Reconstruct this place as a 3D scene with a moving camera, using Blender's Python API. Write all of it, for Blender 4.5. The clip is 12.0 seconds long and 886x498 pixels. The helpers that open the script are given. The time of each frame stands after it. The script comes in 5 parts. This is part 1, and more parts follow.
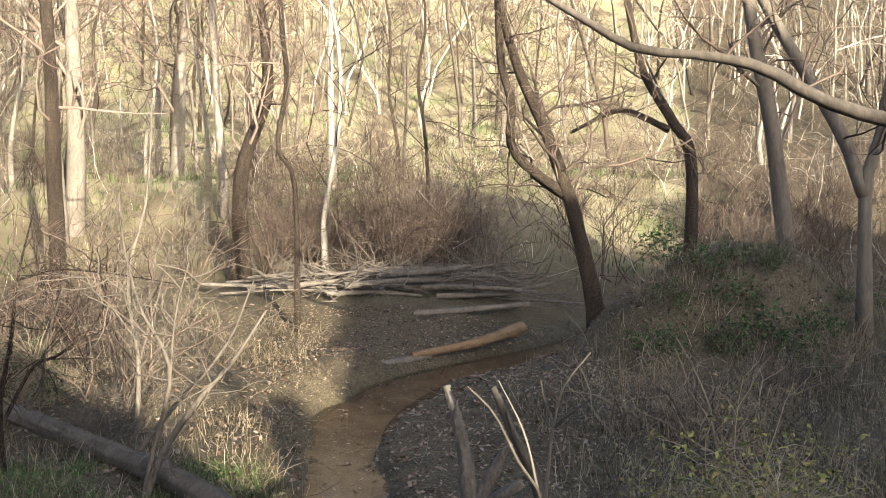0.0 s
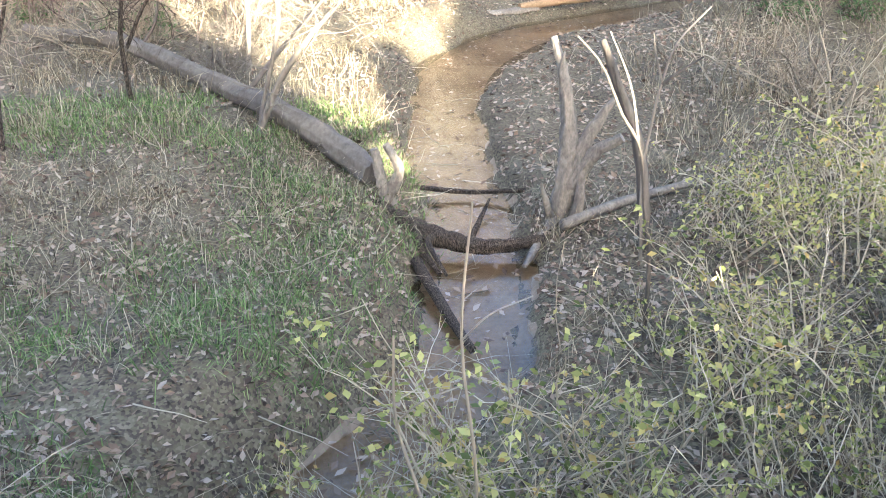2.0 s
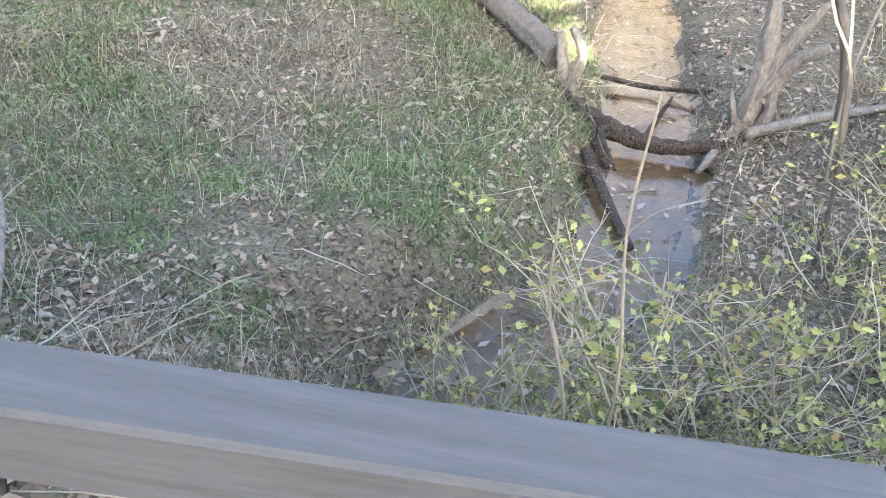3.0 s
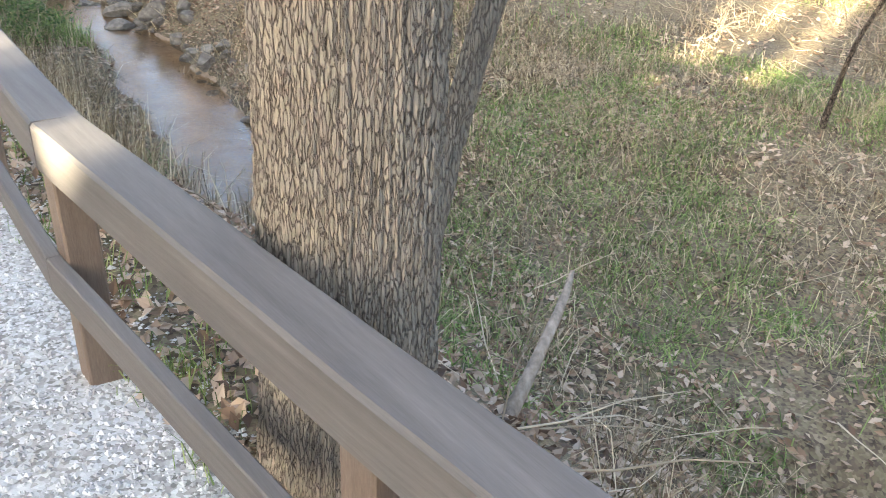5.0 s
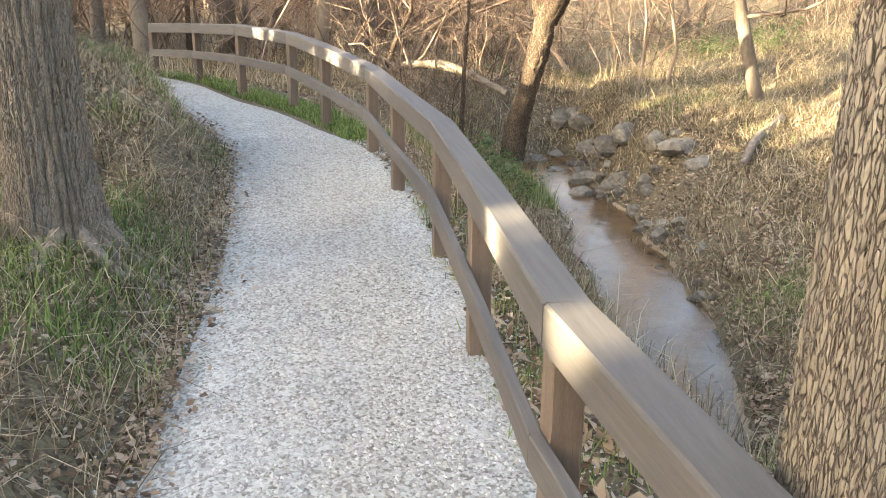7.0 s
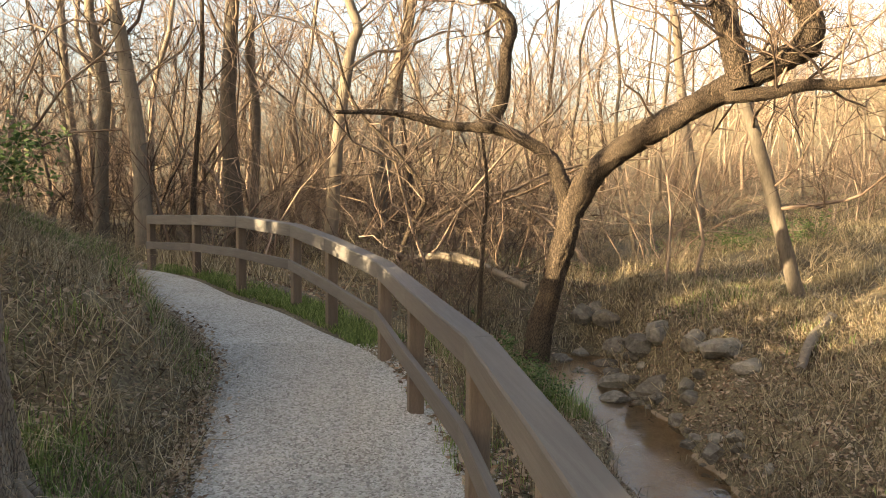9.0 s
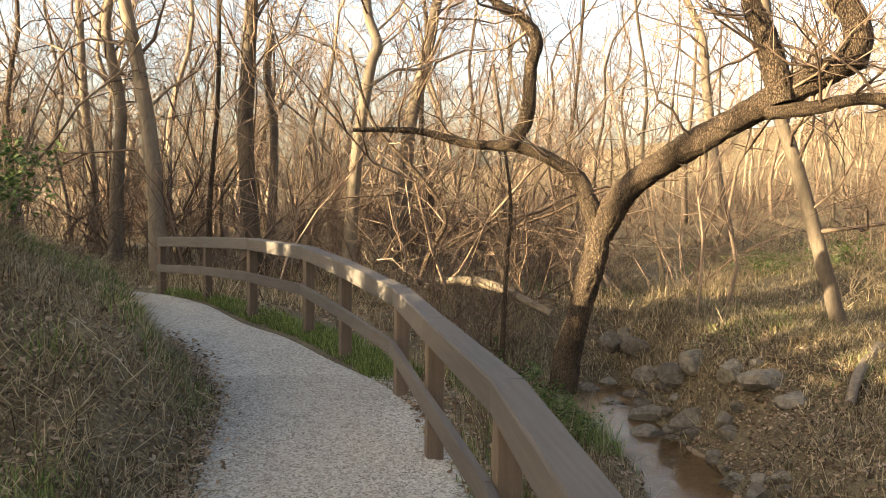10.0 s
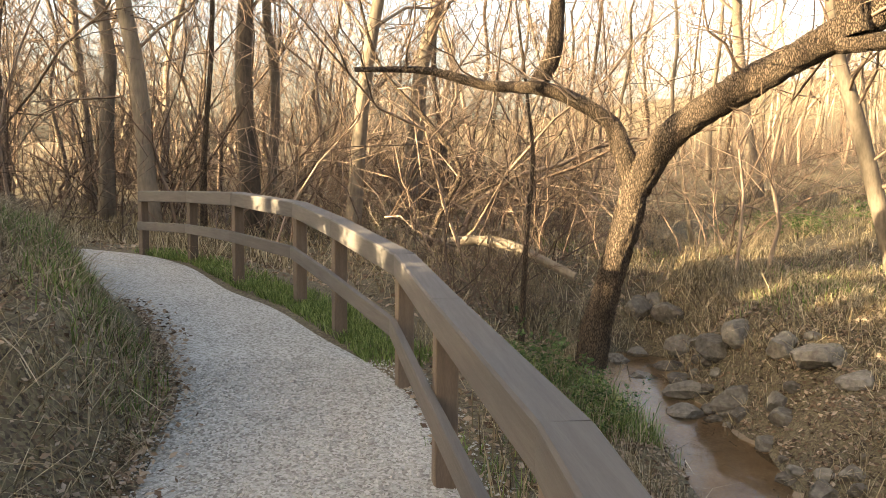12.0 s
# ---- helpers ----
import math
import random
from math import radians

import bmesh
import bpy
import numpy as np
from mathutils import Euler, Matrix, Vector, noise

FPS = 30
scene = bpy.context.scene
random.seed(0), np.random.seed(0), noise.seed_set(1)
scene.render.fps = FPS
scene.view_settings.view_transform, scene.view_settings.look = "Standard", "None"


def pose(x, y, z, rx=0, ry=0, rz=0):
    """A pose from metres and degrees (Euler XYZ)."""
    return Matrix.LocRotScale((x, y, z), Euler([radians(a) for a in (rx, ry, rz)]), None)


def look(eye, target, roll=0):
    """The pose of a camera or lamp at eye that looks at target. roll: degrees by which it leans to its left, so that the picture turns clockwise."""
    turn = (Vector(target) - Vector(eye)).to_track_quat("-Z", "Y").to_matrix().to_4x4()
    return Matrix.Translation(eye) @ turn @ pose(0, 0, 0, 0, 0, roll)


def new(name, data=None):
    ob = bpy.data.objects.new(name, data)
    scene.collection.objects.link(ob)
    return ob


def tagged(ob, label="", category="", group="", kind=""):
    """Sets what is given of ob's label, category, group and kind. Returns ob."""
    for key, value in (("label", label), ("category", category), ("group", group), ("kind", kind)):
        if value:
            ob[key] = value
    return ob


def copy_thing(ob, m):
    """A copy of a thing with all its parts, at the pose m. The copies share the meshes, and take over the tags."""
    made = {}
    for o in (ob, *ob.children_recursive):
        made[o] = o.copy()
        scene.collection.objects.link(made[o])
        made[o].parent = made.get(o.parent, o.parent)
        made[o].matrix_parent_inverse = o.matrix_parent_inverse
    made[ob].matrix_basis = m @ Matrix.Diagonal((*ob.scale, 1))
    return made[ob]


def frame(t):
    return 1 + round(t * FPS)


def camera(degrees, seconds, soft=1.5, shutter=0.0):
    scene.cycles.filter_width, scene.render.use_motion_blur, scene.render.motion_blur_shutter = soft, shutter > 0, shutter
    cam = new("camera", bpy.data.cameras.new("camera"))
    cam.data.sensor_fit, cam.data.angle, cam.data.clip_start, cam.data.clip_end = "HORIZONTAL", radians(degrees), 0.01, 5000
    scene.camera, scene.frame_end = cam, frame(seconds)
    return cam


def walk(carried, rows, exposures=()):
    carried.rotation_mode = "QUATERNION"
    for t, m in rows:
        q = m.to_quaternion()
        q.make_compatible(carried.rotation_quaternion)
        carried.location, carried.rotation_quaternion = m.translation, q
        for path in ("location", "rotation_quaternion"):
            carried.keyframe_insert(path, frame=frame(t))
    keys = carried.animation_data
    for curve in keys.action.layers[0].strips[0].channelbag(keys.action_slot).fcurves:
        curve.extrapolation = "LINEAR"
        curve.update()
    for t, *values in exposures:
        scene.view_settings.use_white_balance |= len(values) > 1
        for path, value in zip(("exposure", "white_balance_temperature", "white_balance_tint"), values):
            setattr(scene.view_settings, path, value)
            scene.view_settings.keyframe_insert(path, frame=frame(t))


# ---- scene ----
cam = camera(54.0, 12.0, soft=0.6, shutter=0.08)
PATH = [
    (0, (-1.175, -0.63, 1.726), (-0.919, 1.351, 1.617), -0.5),
    (0.5, (-1.169, -0.626, 1.708), (-0.982, 1.343, 1.411), -0.2),
    (1, (-1.175, -0.63, 1.705), (-1.022, 1.3, 1.203), -0.1),
    (1.5, (-1.183, -0.638, 1.691), (-1.071, 1.24, 1.013), 0.2),
    (2, (-1.197, -0.64, 1.676), (-1.178, 1.164, 0.812), 0.8),
    (2.3, (-1.216, -0.642, 1.681), (-1.263, 1.109, 0.716), 2.4),
    (2.5, (-1.218, -0.646, 1.664), (-1.333, 1.061, 0.628), 2.6),
    (2.7, (-1.227, -0.652, 1.663), (-1.411, 1.003, 0.555), 2.9),
    (4.3, (-1.228, -0.75, 1.677), (-2.272, 0.639, 0.687), 2.4),
    (4.5, (-1.302, -0.67, 1.662), (-2.431, 0.66, 0.684), 2.2),
    (5, (-1.348, -0.597, 1.683), (-2.721, 0.513, 0.743), 2.3),
    (5.5, (-1.363, -0.616, 1.702), (-2.954, 0.206, 0.811), 0.8),
    (6, (-1.375, -0.661, 1.725), (-3.098, -0.069, 0.9), 0.1),
    (6.5, (-1.42, -0.686, 1.743), (-3.234, -0.269, 1.01), 0.4),
    (7, (-1.601, -0.735, 1.717), (-3.479, -0.418, 1.104), 0.6),
    (7.5, (-1.954, -0.731, 1.664), (-3.893, -0.43, 1.274), -0.1),
    (7.7, (-2.101, -0.689, 1.635), (-4.054, -0.417, 1.3), -0.4),
    (9.3, (-3.034, -0.646, 1.628), (-5.007, -0.357, 1.474), 0.7),
    (9.5, (-3.143, -0.605, 1.627), (-5.121, -0.346, 1.489), 0.8),
    (10, (-3.458, -0.576, 1.585), (-5.436, -0.314, 1.447), 0.6),
    (10.5, (-3.738, -0.517, 1.572), (-5.713, -0.244, 1.41), 0.5),
    (11, (-4.045, -0.452, 1.588), (-6.024, -0.235, 1.399), 0.9),
    (11.5, (-4.393, -0.473, 1.546), (-6.37, -0.259, 1.331), 0.7),
    (12, (-4.792, -0.404, 1.49), (-6.764, -0.172, 1.252), 0.7),
]
walk(cam, [(t, look(eye, target, roll)) for t, eye, target, roll in PATH],
     exposures=[(0.0, 1.8, 5600, 8), (0.5, 2.35, 5600, 9), (1.2, 2.98, 5600, 8), (1.8, 3.75, 5450, 7), (2.5, 4.2, 5400, 7), (4.4, 4.3, 5650, 4), (5.2, 4.0, 6600, 8), (6.5, 4.0, 7000, 8), (7.2, 3.8, 7200, 8), (9.3, 2.65, 8250, 10), (12.0, 3.1, 8250, 10)])
SUN_DIR = Vector((0.35, -0.94, 0.0)).normalized()
SUN_ELEV = radians(13.0)
world = bpy.data.worlds.new("sky")
scene.world = world
world.use_nodes = True
wn = world.node_tree
sky = wn.nodes.new("ShaderNodeTexSky")
sky.sky_type = "NISHITA"
sky.sun_disc = False
sky.sun_elevation = SUN_ELEV
sky.sun_rotation = math.atan2(SUN_DIR.x, SUN_DIR.y)
sky.dust_density = 4.0
sky.air_density = 0.7
sky.ozone_density = 0.5
wn.links.new(sky.outputs[0], wn.nodes["Background"].inputs[0])
wn.nodes["Background"].inputs[1].default_value = 0.11
sun_data = bpy.data.lights.new("sun", "SUN")
sun_data.energy = 5.0
sun_data.angle = radians(0.6)
sun_data.color = (1.0, 0.83, 0.58)
sun = new("sun", sun_data)
sun_at = SUN_DIR * math.cos(SUN_ELEV) + Vector((0, 0, math.sin(SUN_ELEV)))
sun.matrix_world = look(sun_at * 60, (0, 0, 0))


# ---- materials ----
def material(name, ramp, scale=4.0, detail=8.0, rough=0.85, bump=0.3, bump_scale=30.0, fine=0.35, metal=0.0,
             stretch=(1, 1, 1), island=0.0, obj_rand=0.0, coord="Object", voronoi=0.0, two_side=0.0, dist=0.02, cells=0.55):
    """Procedural surface: a ramp over noise at two scales, with grain bump; ramp is a list of (place, colour)."""
    m = bpy.data.materials.new(name)
    m.use_nodes = True
    n, l = m.node_tree.nodes, m.node_tree.links
    b = n["Principled BSDF"]
    b.inputs["Roughness"].default_value = rough
    b.inputs["Metallic"].default_value = metal
    b.inputs["Specular IOR Level"].default_value = 0.25
    tc, mp = n.new("ShaderNodeTexCoord"), n.new("ShaderNodeMapping")
    l.new(tc.outputs[coord], mp.inputs[0])
    mp.inputs["Scale"].default_value = stretch
    n1, n2 = n.new("ShaderNodeTexNoise"), n.new("ShaderNodeTexNoise")
    for k, s, d in ((n1, scale, detail), (n2, bump_scale, 6.0)):
        k.inputs["Scale"].default_value, k.inputs["Detail"].default_value = s, d
        k.inputs["Roughness"].default_value = 0.62
        l.new(mp.outputs[0], k.inputs["Vector"])
    mix = n.new("ShaderNodeMix")
    mix.inputs[0].default_value = fine
    l.new(n1.outputs[0], mix.inputs[2])
    l.new(n2.outputs[0], mix.inputs[3])
    value = mix.outputs[0]
    if voronoi:
        v = n.new("ShaderNodeTexVoronoi")
        v.inputs["Scale"].default_value = voronoi
        l.new(mp.outputs[0], v.inputs["Vector"])
        sep = n.new("ShaderNodeSeparateColor")
        l.new(v.outputs["Color"], sep.inputs[0])
        mv = n.new("ShaderNodeMix")
        mv.inputs[0].default_value = cells
        l.new(value, mv.inputs[2])
        l.new(sep.outputs[0], mv.inputs[3])
        value = mv.outputs[0]
    for amount, node, out in ((island, "ShaderNodeNewGeometry", "Random Per Island"), (obj_rand, "ShaderNodeObjectInfo", "Random")):
        if amount:
            g, a = n.new(node), n.new("ShaderNodeMix")
            a.inputs[0].default_value = amount
            l.new(value, a.inputs[2])
            l.new(g.outputs[out], a.inputs[3])
            value = a.outputs[0]
    cr = n.new("ShaderNodeValToRGB")
    while len(cr.color_ramp.elements) < len(ramp):
        cr.color_ramp.elements.new(0.5)
    for e, (p, c) in zip(cr.color_ramp.elements, ramp):
        e.position, e.color = p, (*c, 1)
    l.new(value, cr.inputs[0])
    l.new(cr.outputs[0], b.inputs["Base Color"])
    if bump:
        bp = n.new("ShaderNodeBump")
        bp.inputs["Strength"].default_value, bp.inputs["Distance"].default_value = bump, dist
        l.new(value if voronoi else n2.outputs[0], bp.inputs["Height"])
        l.new(bp.outputs[0], b.inputs["Normal"])
    if two_side:
        t, ad = n.new("ShaderNodeBsdfTranslucent"), n.new("ShaderNodeMixShader")
        ad.inputs[0].default_value = two_side
        l.new(cr.outputs[0], t.inputs[0])
        l.new(b.outputs[0], ad.inputs[1])
        l.new(t.outputs[0], ad.inputs[2])
        l.new(ad.outputs[0], n["Material Output"].inputs[0])
    return m


M_ground = material("forest_floor", [(0.27, (0.028, 0.021, 0.014)), (0.42, (0.092, 0.069, 0.046)), (0.55, (0.12, 0.105, 0.058)),
                                     (0.78, (0.21, 0.165, 0.112))], scale=0.9, bump_scale=14, fine=0.5, bump=0.9, dist=0.04, voronoi=55, cells=0.35)
# hillside across the creek: dry grass, green patches, with sunlight painted into the pale tone
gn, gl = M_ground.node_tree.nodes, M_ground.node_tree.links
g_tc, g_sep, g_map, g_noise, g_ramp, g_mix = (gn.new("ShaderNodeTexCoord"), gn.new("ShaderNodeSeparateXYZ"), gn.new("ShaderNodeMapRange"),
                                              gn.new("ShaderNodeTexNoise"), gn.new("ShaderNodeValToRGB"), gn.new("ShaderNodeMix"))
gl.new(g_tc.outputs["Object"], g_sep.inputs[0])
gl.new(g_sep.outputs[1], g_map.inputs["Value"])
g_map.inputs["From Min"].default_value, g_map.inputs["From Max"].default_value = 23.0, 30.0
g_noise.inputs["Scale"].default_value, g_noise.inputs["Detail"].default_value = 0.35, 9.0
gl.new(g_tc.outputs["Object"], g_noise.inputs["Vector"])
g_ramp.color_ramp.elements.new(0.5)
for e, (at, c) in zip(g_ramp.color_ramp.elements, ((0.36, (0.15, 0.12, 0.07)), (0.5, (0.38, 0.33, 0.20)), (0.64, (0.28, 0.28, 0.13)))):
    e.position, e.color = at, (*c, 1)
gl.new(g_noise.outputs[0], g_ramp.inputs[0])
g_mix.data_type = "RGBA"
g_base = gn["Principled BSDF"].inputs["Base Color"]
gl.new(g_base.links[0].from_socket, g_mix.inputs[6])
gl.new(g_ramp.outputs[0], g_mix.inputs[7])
# the sunlit tone fades out on the shaded east side and to the west
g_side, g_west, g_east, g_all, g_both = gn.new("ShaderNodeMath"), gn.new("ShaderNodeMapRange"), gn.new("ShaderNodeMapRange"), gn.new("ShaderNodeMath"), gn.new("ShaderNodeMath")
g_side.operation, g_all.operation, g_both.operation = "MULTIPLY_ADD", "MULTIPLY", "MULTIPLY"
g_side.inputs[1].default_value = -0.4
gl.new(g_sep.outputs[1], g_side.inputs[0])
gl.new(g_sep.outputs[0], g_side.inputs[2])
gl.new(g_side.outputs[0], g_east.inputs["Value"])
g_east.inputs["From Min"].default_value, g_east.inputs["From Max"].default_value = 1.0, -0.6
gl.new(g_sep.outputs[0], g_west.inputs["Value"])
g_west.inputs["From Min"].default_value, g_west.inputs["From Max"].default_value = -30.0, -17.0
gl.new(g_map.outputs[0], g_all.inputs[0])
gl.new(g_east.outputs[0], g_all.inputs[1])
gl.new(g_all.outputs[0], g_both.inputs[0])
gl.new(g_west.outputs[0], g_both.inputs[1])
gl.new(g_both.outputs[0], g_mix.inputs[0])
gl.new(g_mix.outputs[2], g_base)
M_gravel = material("crushed_limestone", [(0.26, (0.15, 0.142, 0.125)), (0.42, (0.285, 0.277, 0.25)), (0.58, (0.38, 0.38, 0.355)), (0.8, (0.48, 0.48, 0.455))],
                    scale=1.3, bump_scale=45, fine=0.45, bump=1.0, dist=0.016, voronoi=70, cells=0.45)
M_stone_bit = material("gravel_chip", [(0.12, (0.18, 0.178, 0.165)), (0.45, (0.335, 0.333, 0.312)), (0.9, (0.495, 0.493, 0.468))],
                       scale=1.1, island=0.6, bump=0.2)
M_rail = material("weathered_stained_timber", [(0.25, (0.055, 0.051, 0.048)), (0.5, (0.088, 0.083, 0.079)), (0.78, (0.132, 0.125, 0.119))],
                  scale=3, bump_scale=40, fine=0.35, stretch=(1.5, 3, 3), bump=0.12, rough=0.75, obj_rand=0.12, dist=0.004, coord="Generated")
M_post = material("stained_post_timber", [(0.3, (0.06, 0.046, 0.036)), (0.5, (0.11, 0.085, 0.066)), (0.75, (0.18, 0.142, 0.11))],
                  scale=5, bump_scale=60, fine=0.5, stretch=(5, 5, 0.5), bump=0.35, rough=0.7, obj_rand=0.15, dist=0.004)


def plated_bark(name, scale, dark, mid, light, squash=0.32, gap=0.09, dist=0.012):
    """Bark of long plates parted by cracks."""
    m = bpy.data.materials.new(name)
    m.use_nodes = True
    n, l = m.node_tree.nodes, m.node_tree.links
    b = n["Principled BSDF"]
    b.inputs["Roughness"].default_value = 0.9
    b.inputs["Specular IOR Level"].default_value = 0.2
    tc, mp = n.new("ShaderNodeTexCoord"), n.new("ShaderNodeMapping")
    mp.inputs["Scale"].default_value = (1, 1, squash)
    l.new(tc.outputs["Object"], mp.inputs[0])
    warp = n.new("ShaderNodeTexNoise")
    warp.inputs["Scale"].default_value, warp.inputs["Detail"].default_value = scale * 0.5, 3.0
    l.new(mp.outputs[0], warp.inputs["Vector"])
    add = n.new("ShaderNodeVectorMath")
    add.operation = "MULTIPLY_ADD"
    add.inputs[1].default_value = (0.9 / scale,) * 3
    l.new(warp.outputs["Color"], add.inputs[0])
    l.new(mp.outputs[0], add.inputs[2])
    v = n.new("ShaderNodeTexVoronoi")
    v.feature = "DISTANCE_TO_EDGE"
    v.inputs["Scale"].default_value = scale
    l.new(add.outputs[0], v.inputs["Vector"])
    crack = n.new("ShaderNodeMapRange")
    crack.inputs["From Max"].default_value = gap * 2
    l.new(v.outputs["Distance"], crack.inputs["Value"])
    big, fine = n.new("ShaderNodeTexNoise"), n.new("ShaderNodeTexNoise")
    for k, sc in ((big, scale * 0.12), (fine, scale * 2.2)):
        k.inputs["Scale"].default_value, k.inputs["Detail"].default_value = sc, 8.0
        l.new(mp.outputs[0], k.inputs["Vector"])
    mix = n.new("ShaderNodeMix")
    mix.inputs[0].default_value = 0.55
    l.new(big.outputs[0], mix.inputs[2])
    l.new(fine.outputs[0], mix.inputs[3])
    cr = n.new("ShaderNodeValToRGB")
    cr.color_ramp.elements[0].position, cr.color_ramp.elements[0].color = 0.33, (*mid, 1)
    cr.color_ramp.elements[1].position, cr.color_ramp.elements[1].color = 0.68, (*light, 1)
    l.new(mix.outputs[0], cr.inputs[0])
    col = n.new("ShaderNodeMix")
    col.data_type = "RGBA"
    col.inputs[6].default_value = (*dark, 1)
    l.new(crack.outputs[0], col.inputs[0])
    l.new(cr.outputs[0], col.inputs[7])
    l.new(col.outputs[2], b.inputs["Base Color"])
    hm = n.new("ShaderNodeMath")
    hm.operation = "MULTIPLY_ADD"
    hm.inputs[1].default_value = 0.35
    l.new(fine.outputs[0], hm.inputs[0])
    l.new(crack.outputs[0], hm.inputs[2])
    bp = n.new("ShaderNodeBump")
    bp.inputs["Strength"].default_value, bp.inputs["Distance"].default_value = 1.0, dist
    l.new(hm.outputs[0], bp.inputs["Height"])
    l.new(bp.outputs[0], b.inputs["Normal"])
    return m


M_bark = plated_bark("furrowed_bark", 120, (0.108, 0.094, 0.077), (0.14, 0.123, 0.10), (0.23, 0.205, 0.166), squash=0.16, gap=0.055, dist=0.006)
M_bark_dark = plated_bark("dark_rough_bark", 64, (0.02, 0.015, 0.011), (0.062, 0.046, 0.034), (0.165, 0.125, 0.09), squash=0.28, gap=0.085, dist=0.022)
M_bark_gray = material("gray_bark", [(0.3, (0.05, 0.041, 0.033)), (0.5, (0.13, 0.108, 0.084)), (0.75, (0.24, 0.205, 0.16))],
                       scale=3, bump_scale=22, fine=0.5, stretch=(1, 1, 0.3), bump=0.8, dist=0.012, obj_rand=0.25)
# lighter copy of the gray bark, with sunlight on the hill trees coloured in
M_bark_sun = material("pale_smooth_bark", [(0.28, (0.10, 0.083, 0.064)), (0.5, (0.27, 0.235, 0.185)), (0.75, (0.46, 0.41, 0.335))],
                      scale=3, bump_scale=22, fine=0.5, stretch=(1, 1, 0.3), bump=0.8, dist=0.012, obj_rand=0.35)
M_twig = material("bare_twigs", [(0.22, (0.025, 0.018, 0.014)), (0.48, (0.118, 0.084, 0.063)), (0.82, (0.31, 0.237, 0.182))],
                  scale=1.5, bump=0, island=0.6, obj_rand=0.25)
# twig bark made paler: sunlight on the hillside woods is put into the colour
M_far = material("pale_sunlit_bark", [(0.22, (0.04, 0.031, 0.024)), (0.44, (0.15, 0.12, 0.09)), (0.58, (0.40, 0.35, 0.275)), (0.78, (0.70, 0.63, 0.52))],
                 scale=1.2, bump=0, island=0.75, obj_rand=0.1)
M_dead = material("bleached_dead_wood", [(0.25, (0.065, 0.053, 0.042)), (0.5, (0.17, 0.145, 0.117)), (0.8, (0.34, 0.30, 0.25))],
                  scale=5, bump_scale=40, fine=0.5, stretch=(1, 1, 0.5), bump=0.8, dist=0.01)
M_log = material("orange_bare_log", [(0.25, (0.11, 0.07, 0.04)), (0.5, (0.25, 0.165, 0.09)), (0.8, (0.40, 0.29, 0.17))],
                 scale=4, bump_scale=30, fine=0.5, bump=0.8, dist=0.01)
M_rock = material("gray_creek_boulder", [(0.28, (0.045, 0.039, 0.031)), (0.48, (0.125, 0.111, 0.09)), (0.75, (0.26, 0.237, 0.198))],
                  scale=4, bump_scale=16, fine=0.6, bump=1.0, dist=0.03, obj_rand=0.2)
M_leaf = material("dead_oak_leaves", [(0.08, (0.045, 0.028, 0.018)), (0.38, (0.19, 0.125, 0.078)), (0.66, (0.31, 0.235, 0.165)), (0.95, (0.39, 0.32, 0.25))],
                  scale=12, island=0.8, bump=0, rough=0.7, two_side=0.15)
M_dry = material("dry_tan_grass", [(0.15, (0.06, 0.045, 0.025)), (0.5, (0.225, 0.18, 0.107)), (0.88, (0.54, 0.46, 0.315))],
                 scale=2, island=0.7, bump=0, two_side=0.3)
M_green = material("spring_grass", [(0.12, (0.04, 0.066, 0.018)), (0.5, (0.125, 0.185, 0.052)), (0.88, (0.29, 0.35, 0.13))],
                   scale=2, island=0.7, bump=0, two_side=0.3)
M_bud = material("young_shrub_leaves", [(0.1, (0.06, 0.075, 0.022)), (0.4, (0.25, 0.26, 0.08)), (0.75, (0.50, 0.455, 0.16)), (0.92, (0.34, 0.18, 0.06))],
                 scale=2, island=0.8, bump=0, two_side=0.35)
M_stem = material("pale_shrub_stems", [(0.2, (0.11, 0.085, 0.055)), (0.5, (0.25, 0.20, 0.135)), (0.85, (0.45, 0.385, 0.28))],
                  scale=3, island=0.6, bump=0)
M_shrub = material("tan_shrub_stems", [(0.2, (0.19, 0.15, 0.095)), (0.5, (0.37, 0.305, 0.20)), (0.85, (0.56, 0.485, 0.35))], scale=3, island=0.6, bump=0)
M_ever = material("evergreen_leaves", [(0.1, (0.03, 0.06, 0.02)), (0.5, (0.07, 0.12, 0.04)), (0.9, (0.16, 0.21, 0.08))],
                  scale=2, island=0.7, bump=0, two_side=0.2)
M_sand = material("wet_sandy_bed", [(0.25, (0.09, 0.065, 0.042)), (0.5, (0.23, 0.168, 0.108)), (0.8, (0.38, 0.30, 0.205))],
                  scale=1.5, bump_scale=25, bump=0.5, rough=0.6)
M_water = bpy.data.materials.new("creek_water")
M_water.use_nodes = True
wb = M_water.node_tree.nodes["Principled BSDF"]
wb.inputs["Base Color"].default_value = (0.70, 0.57, 0.42, 1)
wb.inputs["Transmission Weight"].default_value = 1.0
wb.inputs["IOR"].default_value = 1.33
wb.inputs["Specular IOR Level"].default_value = 0.5
wb.inputs["Roughness"].default_value = 0.02
wt, wbp = M_water.node_tree.nodes.new("ShaderNodeTexNoise"), M_water.node_tree.nodes.new("ShaderNodeBump")
wt.inputs["Scale"].default_value, wt.inputs["Detail"].default_value = 7.0, 4.0
wbp.inputs["Strength"].default_value, wbp.inputs["Distance"].default_value = 0.4, 0.02
wtc = M_water.node_tree.nodes.new("ShaderNodeTexCoord")
M_water.node_tree.links.new(wtc.outputs["Object"], wt.inputs["Vector"])
M_water.node_tree.links.new(wt.outputs[0], wbp.inputs["Height"])
M_water.node_tree.links.new(wbp.outputs[0], wb.inputs["Normal"])

# ---- mesh tools ----
rng = np.random.default_rng(7)


